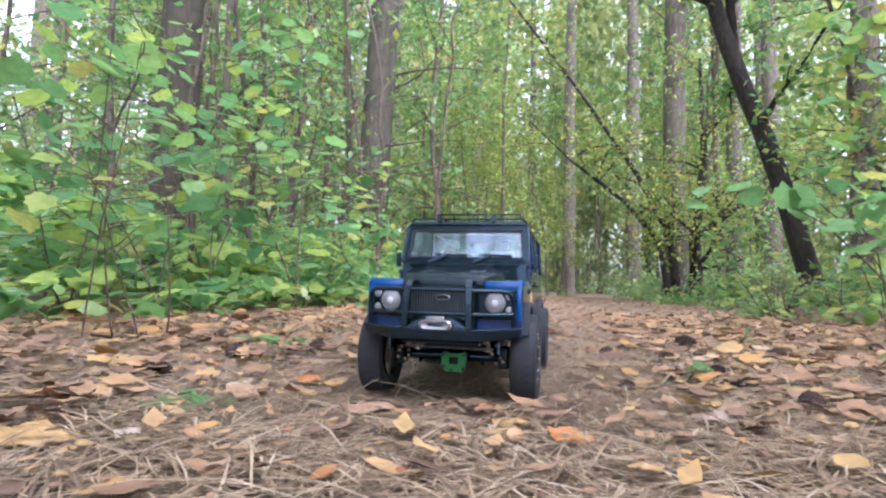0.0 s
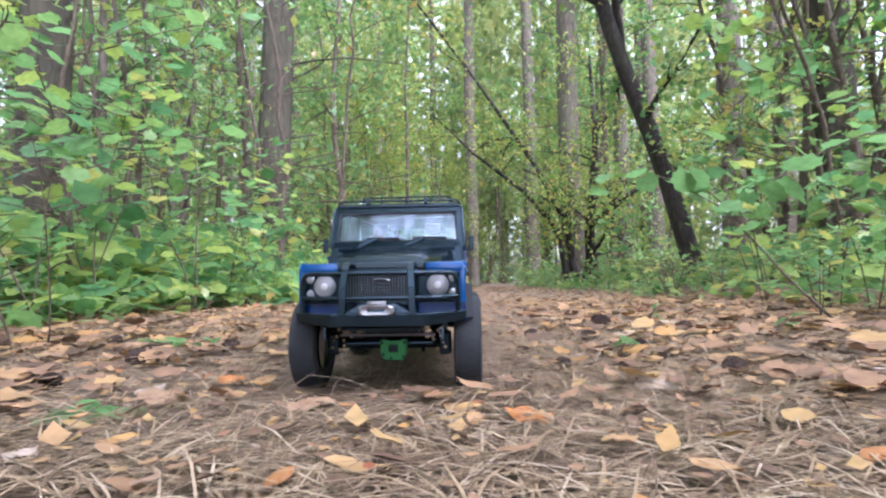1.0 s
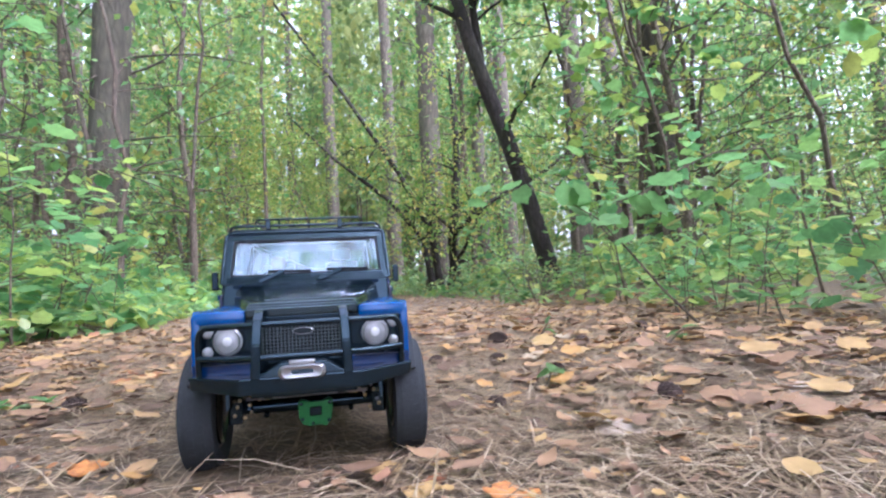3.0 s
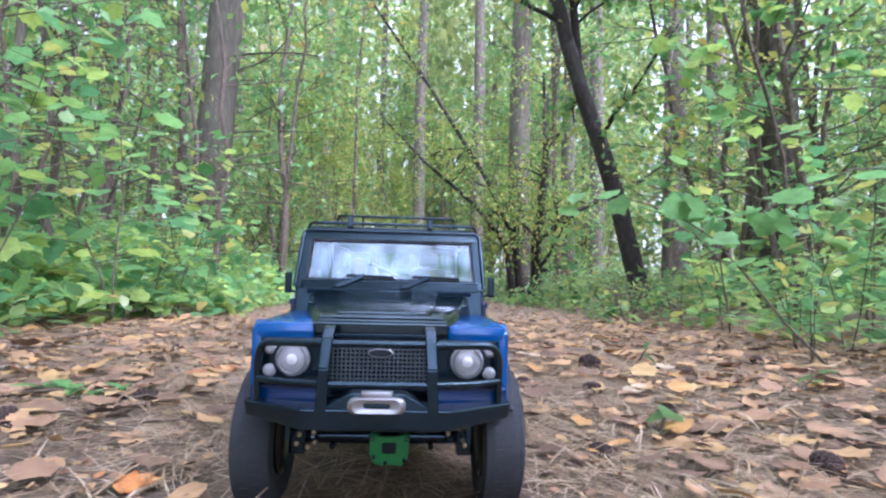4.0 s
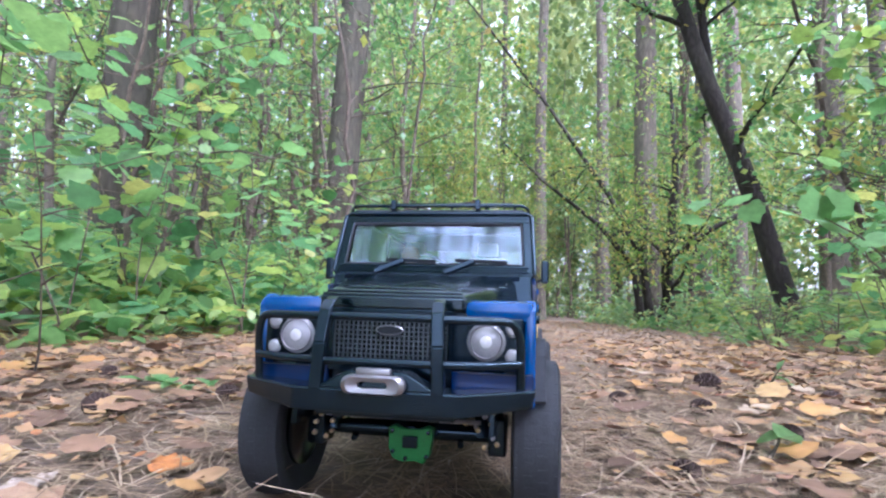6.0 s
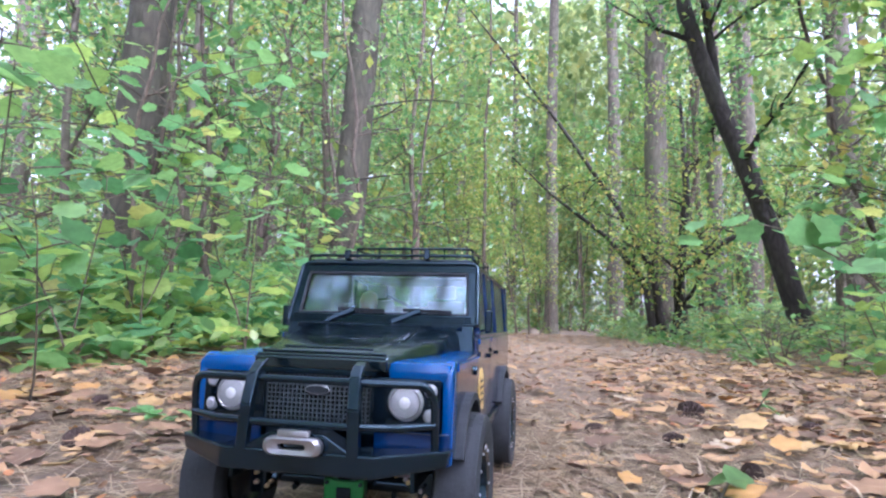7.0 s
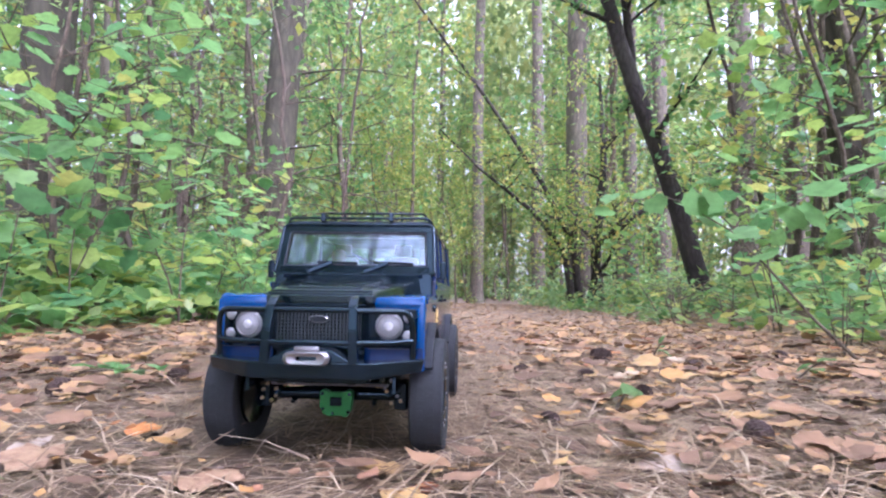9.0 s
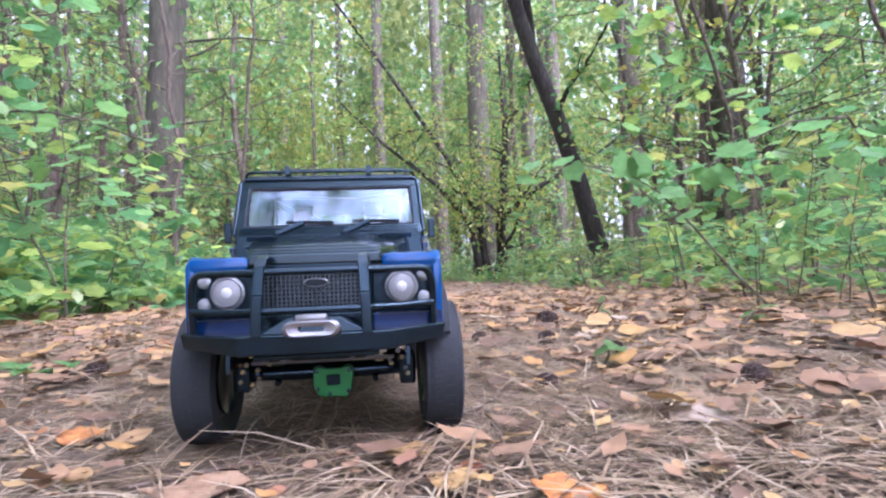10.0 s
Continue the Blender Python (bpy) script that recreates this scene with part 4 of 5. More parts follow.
part("scuttle", hexa([(-0.080, 0.0715, 0.1330), (0.080, 0.0715, 0.1330), (0.080, 0.0890, 0.1330), (-0.080, 0.0890, 0.1330),
                      (-0.079, 0.0750, 0.1545), (0.079, 0.0750, 0.1545), (0.079, 0.0890, 0.1545), (-0.079, 0.0890, 0.1545)], 0.0012), BLACK, car)
for s in (-1, 1):
    part("vent_flap", beam((s * 0.010, 0.0750, 0.1525), (s * 0.070, 0.0750, 0.1525), (0, 0.0012, 0.0004), (0, -0.0004, 0.0020), None, 0.0004), BLACK, car)

# windscreen, leaning back
frame_rows = (("windscreen_post", (-0.0778, 0.0815, 0.1540), (-0.0748, 0.1035, 0.2085), (0.0044, 0, 0), (0, 0.0030, -0.001)),
              ("windscreen_post", (0.0778, 0.0815, 0.1540), (0.0748, 0.1035, 0.2085), (0.0044, 0, 0), (0, 0.0030, -0.001)),
              ("windscreen_header", (-0.0785, 0.1020, 0.2042), (0.0785, 0.1020, 0.2042), (0, 0.0030, -0.001), (0, 0.0022, 0.0062)),
              ("windscreen_base", (-0.0815, 0.0825, 0.1580), (0.0815, 0.0825, 0.1580), (0, 0.0032, -0.001), (0, 0.0018, 0.0044)))
for name, p, q, w, d in frame_rows:
    part(name, beam(p, q, w, d, None, 0.0010), BLACK, car)
part("windscreen_rib", tube([(-0.076, 0.0795, 0.1592), (0.076, 0.0795, 0.1592)], 0.0011), BLACK, car)
bm = hexa([(-0.0775, 0.0838, 0.1620), (0.0775, 0.0838, 0.1620), (0.0775, 0.0848, 0.1616), (-0.0775, 0.0848, 0.1616),
           (-0.0750, 0.1005, 0.2030), (0.0750, 0.1005, 0.2030), (0.0750, 0.1015, 0.2026), (-0.0750, 0.1015, 0.2026)])
part("windscreen", bm, GLASS, car, "clear windscreen reflecting the sky")
bm = bmesh.new()
for a, c in (((-0.0730, 0.0822, 0.1628), (-0.0704, 0.0978, 0.1980)), ((0.0730, 0.0822, 0.1628), (0.0704, 0.0978, 0.1980))):
    tube([a, c], 0.0012, bm, 6)
tube([(-0.0728, 0.0822, 0.1630), (0.0728, 0.0822, 0.1630)], 0.0012, bm, 6)
tube([(-0.0704, 0.0976, 0.1978), (0.0704, 0.0976, 0.1978)], 0.0012, bm, 6)
part("rubber_seal", bm, RUBBER, car)
part("windscreen_hoop", tube(rounded([(-0.0815, 0.0790, 0.1560), (-0.0785, 0.0995, 0.2085), (-0.0750, 0.1005, 0.2128), (0.0750, 0.1005, 0.2128), (0.0785, 0.0995, 0.2085), (0.0815, 0.0790, 0.1560)], 0.006), 0.0019, None, 10), STEEL_BLACK, car, "glossy dark hoop round the windscreen", True)
for z, y in ((0.1575, 0.0783), (0.1612, 0.0800), (0.2015, 0.0982), (0.2052, 0.0992), (0.2095, 0.1004)):
    part("frame_bead", tube([(-0.0770, y, z), (0.0770, y, z)], 0.0009, None, 8), STEEL_BLACK, car, "", True)
for x in (-0.046, 0.011):
    w = part("wiper", beam((x, 0.0765, 0.1560), (x + 0.023, 0.0800, 0.1660), (0.0008, 0, -0.0016), (0, -0.0012, 0.0006), None, 0.0004), BLACK, car, "black windscreen wiper")
    part("wiper_blade", beam((x + 0.008, 0.0806, 0.1662), (x + 0.049, 0.0803, 0.1652), (0, 0.0008, 0), (0, -0.0004, 0.0013)), RUBBER, w)
    part("wiper_pivot", lathe([(-0.0026, 0.0), (-0.0020, 0.0024), (0.002, 0.0028)], (x, 0.0770, 0.1558), "y", 12), BLACK, w)
part("washer_jet", block(-0.0015, 0.0015, 0.0770, 0.0795, 0.1545, 0.1570, 0.0005), BLACK, car)
for s in (-1, 1):
    m = part("door_mirror", block(s * 0.0865, s * 0.0925, 0.0900, 0.0945, 0.1500, 0.1680, 0.0012), BLACK, car, "small black door mirror")
    part("mirror_arm", tube([(s * 0.0820, 0.0920, 0.1500), (s * 0.0880, 0.0920, 0.1530)], 0.0010, None, 6), BLACK, m)

# cabin: posts, rails, side windows, roof
for s in (-1, 1):
    for y0, y1, w in ((0.0890, 0.1065, 0.0030), (0.1600, 0.1600, 0.0034), (0.2300, 0.2300, 0.0034), (0.3410, 0.3385, 0.0045)):
        part("cabin_post", beam((s * 0.0815, y0, 0.1440), (s * 0.0755, y1, 0.2120), (0, w, 0), (0.0018, 0, 0), None, 0.0006), DEEP_BLUE, car)
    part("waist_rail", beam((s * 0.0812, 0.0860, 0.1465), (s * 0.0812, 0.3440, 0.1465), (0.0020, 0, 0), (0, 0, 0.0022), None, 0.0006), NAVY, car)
    part("roof_rail", beam((s * 0.0760, 0.1030, 0.2095), (s * 0.0760, 0.3440, 0.2095), (0.0022, 0, 0), (0, 0, 0.0030), None, 0.0008), BLACK, car)
    for y0, y1, y2, y3 in ((0.0925, 0.1565, 0.1565, 0.1080), (0.1640, 0.2260, 0.2260, 0.1640), (0.2345, 0.3360, 0.3345, 0.2345)):
        a, c = s * 0.0808, s * 0.0762
        part("side_window" if y0 < 0.23 else "rear_side_panel", hexa([(a, y0, 0.1485), (a, y1, 0.1485), (a - s * 0.001, y1, 0.1485), (a - s * 0.001, y0, 0.1485), (c, y3, 0.2070), (c, y2, 0.2070), (c - s * 0.001, y2, 0.2070), (c - s * 0.001, y3, 0.2070)]), GLASS if y0 < 0.23 else BONNET, car)
roof = part("roof", hexa([(-0.0775, 0.0985, 0.2105), (0.0775, 0.0985, 0.2105), (0.0775, 0.3460, 0.2105), (-0.0775, 0.3460, 0.2105),
                          (-0.0720, 0.1040, 0.2175), (0.0720, 0.1040, 0.2175), (0.0720, 0.3420, 0.2175), (-0.0720, 0.3420, 0.2175)], 0.0020), BLACK, car, "flat black roof", True)
for k in range(5):
    x = -0.044 + 0.022 * k
    part("roof_rib", block(x - 0.003, x + 0.003, 0.1180, 0.3300, 0.2165, 0.2188, 0.0008), BLACK, roof)
part("tailgate", block(-0.0795, 0.0795, 0.3420, 0.3460, 0.0740, 0.1600, 0.0010), NAVY, car)
for x in (-0.0755, -0.040, 0.040, 0.0755):
    part("rear_post", beam((x * 1.04, 0.3440, 0.1590), (x, 0.3430, 0.2110), (0.0040, 0, 0), (0, 0.0018, 0), None, 0.0006), NAVY, car)
part("rear_window", block(-0.0755, 0.0755, 0.3436, 0.3444, 0.1600, 0.2100), GLASS, car)

# inside
part("load_cover", block(-0.0750, 0.0750, 0.2560, 0.3400, 0.1600, 0.1640, 0.0010), TRIM, car, "dark cover behind the rear bench")
part("headliner", block(-0.0720, 0.0720, 0.1080, 0.3380, 0.2085, 0.2100), TRIM, car)
part("dashboard", block(-0.0760, 0.0760, 0.0900, 0.1080, 0.1380, 0.1580, 0.0025), TRIM, car)
part("dash_shelf", block(0.0080, 0.0600, 0.0905, 0.1060, 0.1590, 0.1635, 0.0012), SEAT, car, "pale shelf on the dashboard")
for x in (-0.036, 0.036):
    s_ = part("seat", block(x - 0.022, x + 0.022, 0.1350, 0.1750, 0.1080, 0.1260, 0.0040), SEAT, car, "beige seat", True)
    part("backrest", hexa([(x - 0.022, 0.1700, 0.1200), (x + 0.022, 0.1700, 0.1200), (x + 0.022, 0.1800, 0.1200), (x - 0.022, 0.1800, 0.1200),
                           (x - 0.018, 0.1780, 0.1780), (x + 0.018, 0.1780, 0.1780), (x + 0.018, 0.1860, 0.1780), (x - 0.018, 0.1860, 0.1780)], 0.0030), SEAT, s_, "", True)
    part("headrest", block(x - 0.010, x + 0.010, 0.1790, 0.1850, 0.1800, 0.1930, 0.0025), SEAT, s_, "", True)
part("rear_bench", block(-0.0680, 0.0680, 0.2450, 0.2560, 0.1100, 0.1740, 0.0030), SEAT, car, "beige rear bench", True)
ring = [(-0.036 + 0.013 * math.cos(a), 0.120 - 0.005 * math.sin(a), 0.156 + 0.012 * math.sin(a)) for a in np.linspace(0, math.tau, 20, endpoint=False)]
wheel_ring = part("steering_wheel", tube(ring, 0.0012, None, 6, True), BLACK, car)
part("steering_column", tube([(-0.036, 0.120, 0.156), (-0.036, 0.104, 0.148)], 0.0018, None, 8), BLACK, wheel_ring)
cage = tube([(-0.070, 0.205, 0.150), (-0.066, 0.190, 0.2055), (0.066, 0.190, 0.2055), (0.070, 0.205, 0.150)], 0.0018, None, 8)
tube([(-0.066, 0.190, 0.2055), (0.020, 0.196, 0.160)], 0.0016, cage, 8)
part("roll_bar", cage, SILVER, car, "thin pale roll bar behind the seats")

# roof rack of thin black tube
rack = part("roof_rack", tube(rounded([(0, 0.176, 0.2365), (-0.061, 0.176, 0.2365), (-0.061, 0.336, 0.2365), (0.061, 0.336, 0.2365), (0.061, 0.176, 0.2365), (0, 0.176, 0.2365)], 0.010), 0.0013, None, 8), STEEL_BLACK, car, "black tubular roof rack")
part("lower_rail", tube(rounded([(0, 0.178, 0.2235), (-0.060, 0.178, 0.2235), (-0.060, 0.334, 0.2235), (0.060, 0.334, 0.2235), (0.060, 0.178, 0.2235), (0, 0.178, 0.2235)], 0.010), 0.0012, None, 8), STEEL_BLACK, rack)
for y in (0.186, 0.232, 0.280, 0.325):
    part("cross_bar", tube([(-0.060, y, 0.2235), (0.060, y, 0.2235)], 0.0010, None, 6), STEEL_BLACK, rack)
    for s in (-1, 1):
        part("rack_post", tube([(s * 0.0715, y, 0.2150), (s * 0.0610, y, 0.2235), (s * 0.0610, y, 0.2365)], 0.0011, None, 6), STEEL_BLACK, rack)
for x in (-0.034, 0.0, 0.034):
    part("rack_post", tube([(x, 0.178, 0.2235), (x, 0.176, 0.2365)], 0.0011, None, 6), STEEL_BLACK, rack)
bar = part("roof_bar", tube(rounded([(-0.0770, 0.110, 0.2110), (-0.0745, 0.1020, 0.2200), (0.0745, 0.1020, 0.2200), (0.0770, 0.110, 0.2110)], 0.006), 0.0014, None, 8), STEEL_BLACK, car, "thin black tube along the roof's front edge")
for x in (-0.038, 0.034):
    part("bracket", block(x - 0.0022, x + 0.0022, 0.0990, 0.1060, 0.2165, 0.2250, 0.0006), STEEL_BLACK, bar)

# bumper, bull bar and fairlead
outline = [(-0.0915, -0.0600), (-0.0915, -0.0680), (-0.0480, -0.0960), (0.0480, -0.0960), (0.0915, -0.0680), (0.0915, -0.0600)]
bm = hexa([(-0.046, -0.0990, 0.0712), (0.046, -0.0990, 0.0712), (0.046, -0.0700, 0.0712), (-0.046, -0.0700, 0.0712),
           (-0.046, -0.0990, 0.0835), (0.046, -0.0990, 0.0835), (0.046, -0.0700, 0.0835), (-0.046, -0.0700, 0.0835)], 0.0012)
for s in (-1, 1):
    hexa([(s * 0.0455, -0.0990, 0.0712), (s * 0.0820, -0.0740, 0.0755), (s * 0.0820, -0.0620, 0.0755), (s * 0.0455, -0.0700, 0.0712),
          (s * 0.0455, -0.0990, 0.0835), (s * 0.0840, -0.0740, 0.0850), (s * 0.0840, -0.0620, 0.0850), (s * 0.0455, -0.0700, 0.0835)], 0.0012, bm)
bumper = part("front_bumper", bm, STEEL_BLACK, car, "black angular steel front bumper")
part("winch_tray", hexa([(-0.034, -0.0985, 0.0830), (0.034, -0.0985, 0.0830), (0.034, -0.0780, 0.0830), (-0.034, -0.0780, 0.0830),
                         (-0.016, -0.0975, 0.0930), (0.016, -0.0975, 0.0930), (0.016, -0.0800, 0.0930), (-0.016, -0.0800, 0.0930)], 0.0010), STEEL_BLACK, bumper)
for s in (-1, 1):
    path = [(s * 0.0335, -0.0960, 0.0830), (s * 0.0325, -0.0950, 0.1080), (s * 0.0315, -0.0900, 0.1260), (s * 0.0310, -0.0820, 0.1315)]
    bm = bmesh.new()
    for p, q in zip(path, path[1:]):
        beam(p, q, (0.0034, 0, 0), (0, 0.0036, 0.0010), bm, 0.0008)
    part("bull_bar_upright", bm, STEEL_BLACK, bumper)
    loop = [(s * 0.0300, -0.0895, 0.1212), (s * 0.0715, -0.0840, 0.1212), (s * 0.0755, -0.0790, 0.1125), (s * 0.0755, -0.0770, 0.0990), (s * 0.0755, -0.0740, 0.0840)]
    part("lamp_guard", tube(rounded(loop, 0.010), 0.0024, None, 10), STEEL_BLACK, bumper, "", True)
    part("lower_guard", tube([(s * 0.0300, -0.0950, 0.0975), (s * 0.0560, -0.0885, 0.0975), (s * 0.0755, -0.0780, 0.0985)], 0.0022, None, 10), STEEL_BLACK, bumper, "", True)
part("cross_tube", tube([(-0.0320, -0.0895, 0.1215), (0.0320, -0.0895, 0.1215)], 0.0022, None, 10), STEEL_BLACK, bumper, "", True)
part("cross_tube", tube([(-0.0330, -0.0955, 0.0975), (0.0330, -0.0955, 0.0975)], 0.0022, None, 10), STEEL_BLACK, bumper, "", True)
def stadium(w, h, n=8):
    r = h / 2
    return [((w / 2 - r) + r * math.cos(a), r * math.sin(a)) for a in np.linspace(-math.pi / 2, math.pi / 2, n)] + [(-(w / 2 - r) + r * math.cos(a), r * math.sin(a)) for a in np.linspace(math.pi / 2, 1.5 * math.pi, n)]


bm = bmesh.new()
for (w0, h0, yy), (w1, h1, y2) in zip(((0.0160, 0.0032, -0.1008), (0.0160, 0.0032, -0.1052), (0.0290, 0.0080, -0.1064), (0.0345, 0.0100, -0.1045), (0.0345, 0.0100, -0.0995)), ((0.0160, 0.0032, -0.1052), (0.0290, 0.0080, -0.1064), (0.0345, 0.0100, -0.1045), (0.0345, 0.0100, -0.0995), (0.0160, 0.0032, -0.1008))):
    a = [bm.verts.new((x, yy, z + 0.0865)) for x, z in stadium(w0, h0)]
    c = [bm.verts.new((x, y2, z + 0.0865)) for x, z in stadium(w1, h1)]
    for k in range(len(a)):
        bm.faces.new((a[k], a[(k + 1) % len(a)], c[(k + 1) % len(a)], c[k]))
bmesh.ops.remove_doubles(bm, verts=bm.verts, dist=1e-6)
block(-0.0095, 0.0095, -0.1045, -0.0995, 0.0900, 0.0952, 0.0012, bm)
part("fairlead", bm, SILVER, bumper, "bright silver winch fairlead", True)

# running gear
for y in (0.0, REAR):
    ax = part("axle", tube([(-0.064, y, 0.047), (-0.03, y, 0.047), (0.03, y, 0.047), (0.064, y, 0.047)], [0.0045, 0.0055, 0.0055, 0.0045], None, 12), BLACK, car, "", True)
    sgn = -1 if y == 0 else 1
    prof = [(sgn * 0.015, 0.0), (sgn * 0.0145, 0.009), (sgn * 0.011, 0.0105), (sgn * 0.002, 0.0115), (-sgn * 0.010, 0.0100), (-sgn * 0.014, 0.0)]
    ring = [(0.0165, 0.004), (0.0165, 0.011), (0.012, 0.0125), (0.008, 0.0105), (-0.008, 0.0105), (-0.012, 0.0125), (-0.0165, 0.011), (-0.0165, -0.004), (-0.013, -0.0115), (-0.006, -0.0135), (0.004, -0.0125), (0.010, -0.0145), (0.0150, -0.008)]
    part("diff_housing", lathe(prof, (0.006, y + sgn * 0.004, 0.0435), "y", 16), BLACK, ax, "", True)
    dif = part("diff_cover", prism([(0.006 + 0.86 * u, 0.0425 + 0.86 * w) for u, w in ring], "y", y + sgn * 0.012, y + sgn * 0.020, 0.0010), DIFF_GREEN, car, "green anodised metal axle cover")
    part("cover_boss", prism([(0.006 + 0.005 * u, 0.0435 + 0.0038 * w) for u, w in ((1, 1), (-1, 1), (-1, -1), (1, -1))], "y", y + sgn * 0.019, y + sgn * 0.0215, 0.0010), BLACK, dif)
    for u, w in ((0.0135, 0.0085), (-0.0135, 0.0085), (-0.0125, -0.0060), (0.0125, -0.0085), (-0.003, -0.0105)):
        part("bolt", lathe([(sgn * 0.0022, 0.0), (sgn * 0.0020, 0.0012), (0, 0.0014)], (0.006 + 0.86 * u, y + sgn * 0.020, 0.0425 + 0.86 * w), "y", 8), BLACK, dif)
for s in (-1, 1):
    part("chassis_rail", block(s * 0.024, s * 0.031, -0.070, 0.340, 0.064, 0.076, 0.001), BLACK, car)
    part("shock_absorber", tube([(s * 0.050, -0.006, 0.046), (s * 0.046, 0.006, 0.086)], [0.0038, 0.0042], None, 10), BLACK, car)
    part("steering_knuckle", block(s * 0.054, s * 0.066, -0.012, 0.010, 0.036, 0.060, 0.0020), BLACK, car)
    for dx, dz in ((0.056, 0.056), (0.048, 0.052), (0.040, 0.056), (0.060, 0.044), (0.052, 0.042), (0.033, 0.062)):
        part("ball_joint", lathe([(-0.0022, 0.0), (-0.0018, 0.0013), (0.0010, 0.0018)], (s * dx, -0.0135, dz), "y", 8), BRASS, car, "small brass link end")
for k, (x, y, z, r) in enumerate(((-0.050, -0.024, 0.0640, 0.0020), (-0.038, -0.026, 0.0655, 0.0024), (-0.020, -0.030, 0.0625, 0.0018), (-0.028, -0.028, 0.0590, 0.0016), (0.014, -0.032, 0.0645, 0.0022), (0.030, -0.030, 0.0650, 0.0026), (0.042, -0.028, 0.0660, 0.0022), (0.053, -0.022, 0.0620, 0.0018), (-0.057, -0.020, 0.0520, 0.0016), (0.058, -0.020, 0.0490, 0.0016), (-0.046, -0.020, 0.0470, 0.0014), (0.047, -0.018, 0.0550, 0.0014))):
    part("link_bolt", lathe([(-0.0020, 0.0), (-0.0016, r * 0.8), (0.0020, r)], (x, y, z), "y", 8), SILVER if k % 2 else BRASS, car, "small bright link bolt")
for s in (-1, 1):
    coil = [(s * 0.049 + 0.0062 * math.cos(a), 0.004 + 0.0062 * math.sin(a), 0.050 + 0.0048 * a / math.tau) for a in np.linspace(0, 7 * math.tau, 84)]
    part("coil_spring", tube(coil, 0.0010, None, 5), STEEL_BLACK, car, "black coil spring round the shock absorber", True)
    part("suspension_link", tube([(s * 0.036, -0.004, 0.040), (s * 0.030, 0.090, 0.060)], 0.0022, None, 8), STEEL_BLACK, car)
part("steering_rod", tube([(-0.050, -0.020, 0.058), (0.050, -0.018, 0.0575)], 0.0014, None, 8), SILVER, car)
part("drag_link", tube([(-0.046, -0.026, 0.0615), (0.028, -0.024, 0.065)], 0.0013, None, 8), BRASS, car)
# dark block added between the rails to deepen the shade under the car
part("transfer_case", block(-0.034, 0.034, 0.040, 0.200, 0.046, 0.074, 0.004), BLACK, car)
part("drive_shaft", tube([(0.006, 0.010, 0.046), (0.012, 0.050, 0.054)], 0.003, None, 8), BLACK, car)
part("steering_servo", block(-0.022, 0.020, -0.034, -0.014, 0.060, 0.074, 0.002), BLACK, car)
part("skid_plate", block(-0.040, 0.040, -0.074, -0.050, 0.0655, 0.0690, 0.001), BLACK, car)


def wheel(x, y, turn=0.0):
    """One wheel: knobbly tyre, black rim with spokes, and a ring of bright bolts."""
    s = 1 if x > 0 else -1
    half = 0.0168
    prof = [(-half * 0.75, 0.0285), (-half * 0.98, 0.0380), (-half, 0.0430), (-half * 0.88, 0.0470), (-half * 0.45, 0.0482), (half * 0.45, 0.0482), (half * 0.88, 0.0470), (half, 0.0430), (half * 0.98, 0.0380), (half * 0.75, 0.0285)]
    bm = lathe(prof, (0, 0, 0), "x", 48)
    lugs, tread = 40, bmesh.new()
    for k in range(lugs):
        a = k * math.tau / lugs
        for x0, x1, sh in ((-0.0142, -0.0092, 0.0), (-0.0080, -0.0012, 0.5), (0.0012, 0.0080, 0.0), (0.0092, 0.0142, 0.5)):
            lug = block(x0, x1, -0.0028, 0.0028, 0.0462 if abs(x0 + x1) > 0.018 else 0.0474, 0.0474 if abs(x0 + x1) > 0.018 else 0.0483)
            bmesh.ops.transform(lug, matrix=Matrix.Rotation(a + sh * math.tau / lugs, 4, "X"), verts=lug.verts)
            tmp = bpy.data.meshes.new("lug")
            lug.to_mesh(tmp)
            lug.free()
            tread.from_mesh(tmp)
            bpy.data.meshes.remove(tmp)
    t = part("tyre", bm, RUBBER, car, "dusty black off-road tyre with knobbly tread", True)
    tagged(part("tread", tread, RUBBER, t), kind="stuff")
    rim = lathe([(s * 0.0060, 0.0), (s * 0.0085, 0.0070), (s * 0.0040, 0.0110), (s * 0.0060, 0.0200), (s * 0.0135, 0.0240), (s * 0.0150, 0.0285), (0, 0.0290), (-s * 0.0150, 0.0285), (-s * 0.0120, 0.0240), (-s * 0.0100, 0.0100), (-s * 0.0100, 0.0)], (0, 0, 0), "x", 32)
    part("rim", rim, BLACK, t, "black beadlock rim", True)
    bm = bmesh.new()
    for k in range(12):
        a = k * math.tau / 12
        lathe([(s * 0.0014, 0.0), (s * 0.0011, 0.0008), (0, 0.0010)], (s * 0.0146, 0.0262 * math.cos(a), 0.0262 * math.sin(a)), "x", 8, bm)
    for k in range(5):
        a = k * math.tau / 5
        lathe([(s * 0.0022, 0.0), (s * 0.0018, 0.0010), (0, 0.0012)], (s * 0.0062, 0.0125 * math.cos(a), 0.0125 * math.sin(a)), "x", 8, bm)
    part("bolt_ring", bm, SILVER, t, "ring of bright bolts")
    t.location, t.rotation_euler = (x + s * 0.0016, y, 0.0485), (0.4, 0, radians(turn))
    t.scale = (0.84, 1, 1)


for x, y, turn in ((-0.0825, 0.0, 0), (0.0825, 0.0, 0), (-0.0825, REAR_AXLE, 0), (0.0825, REAR_AXLE, 0)):
    wheel(x, y, turn)

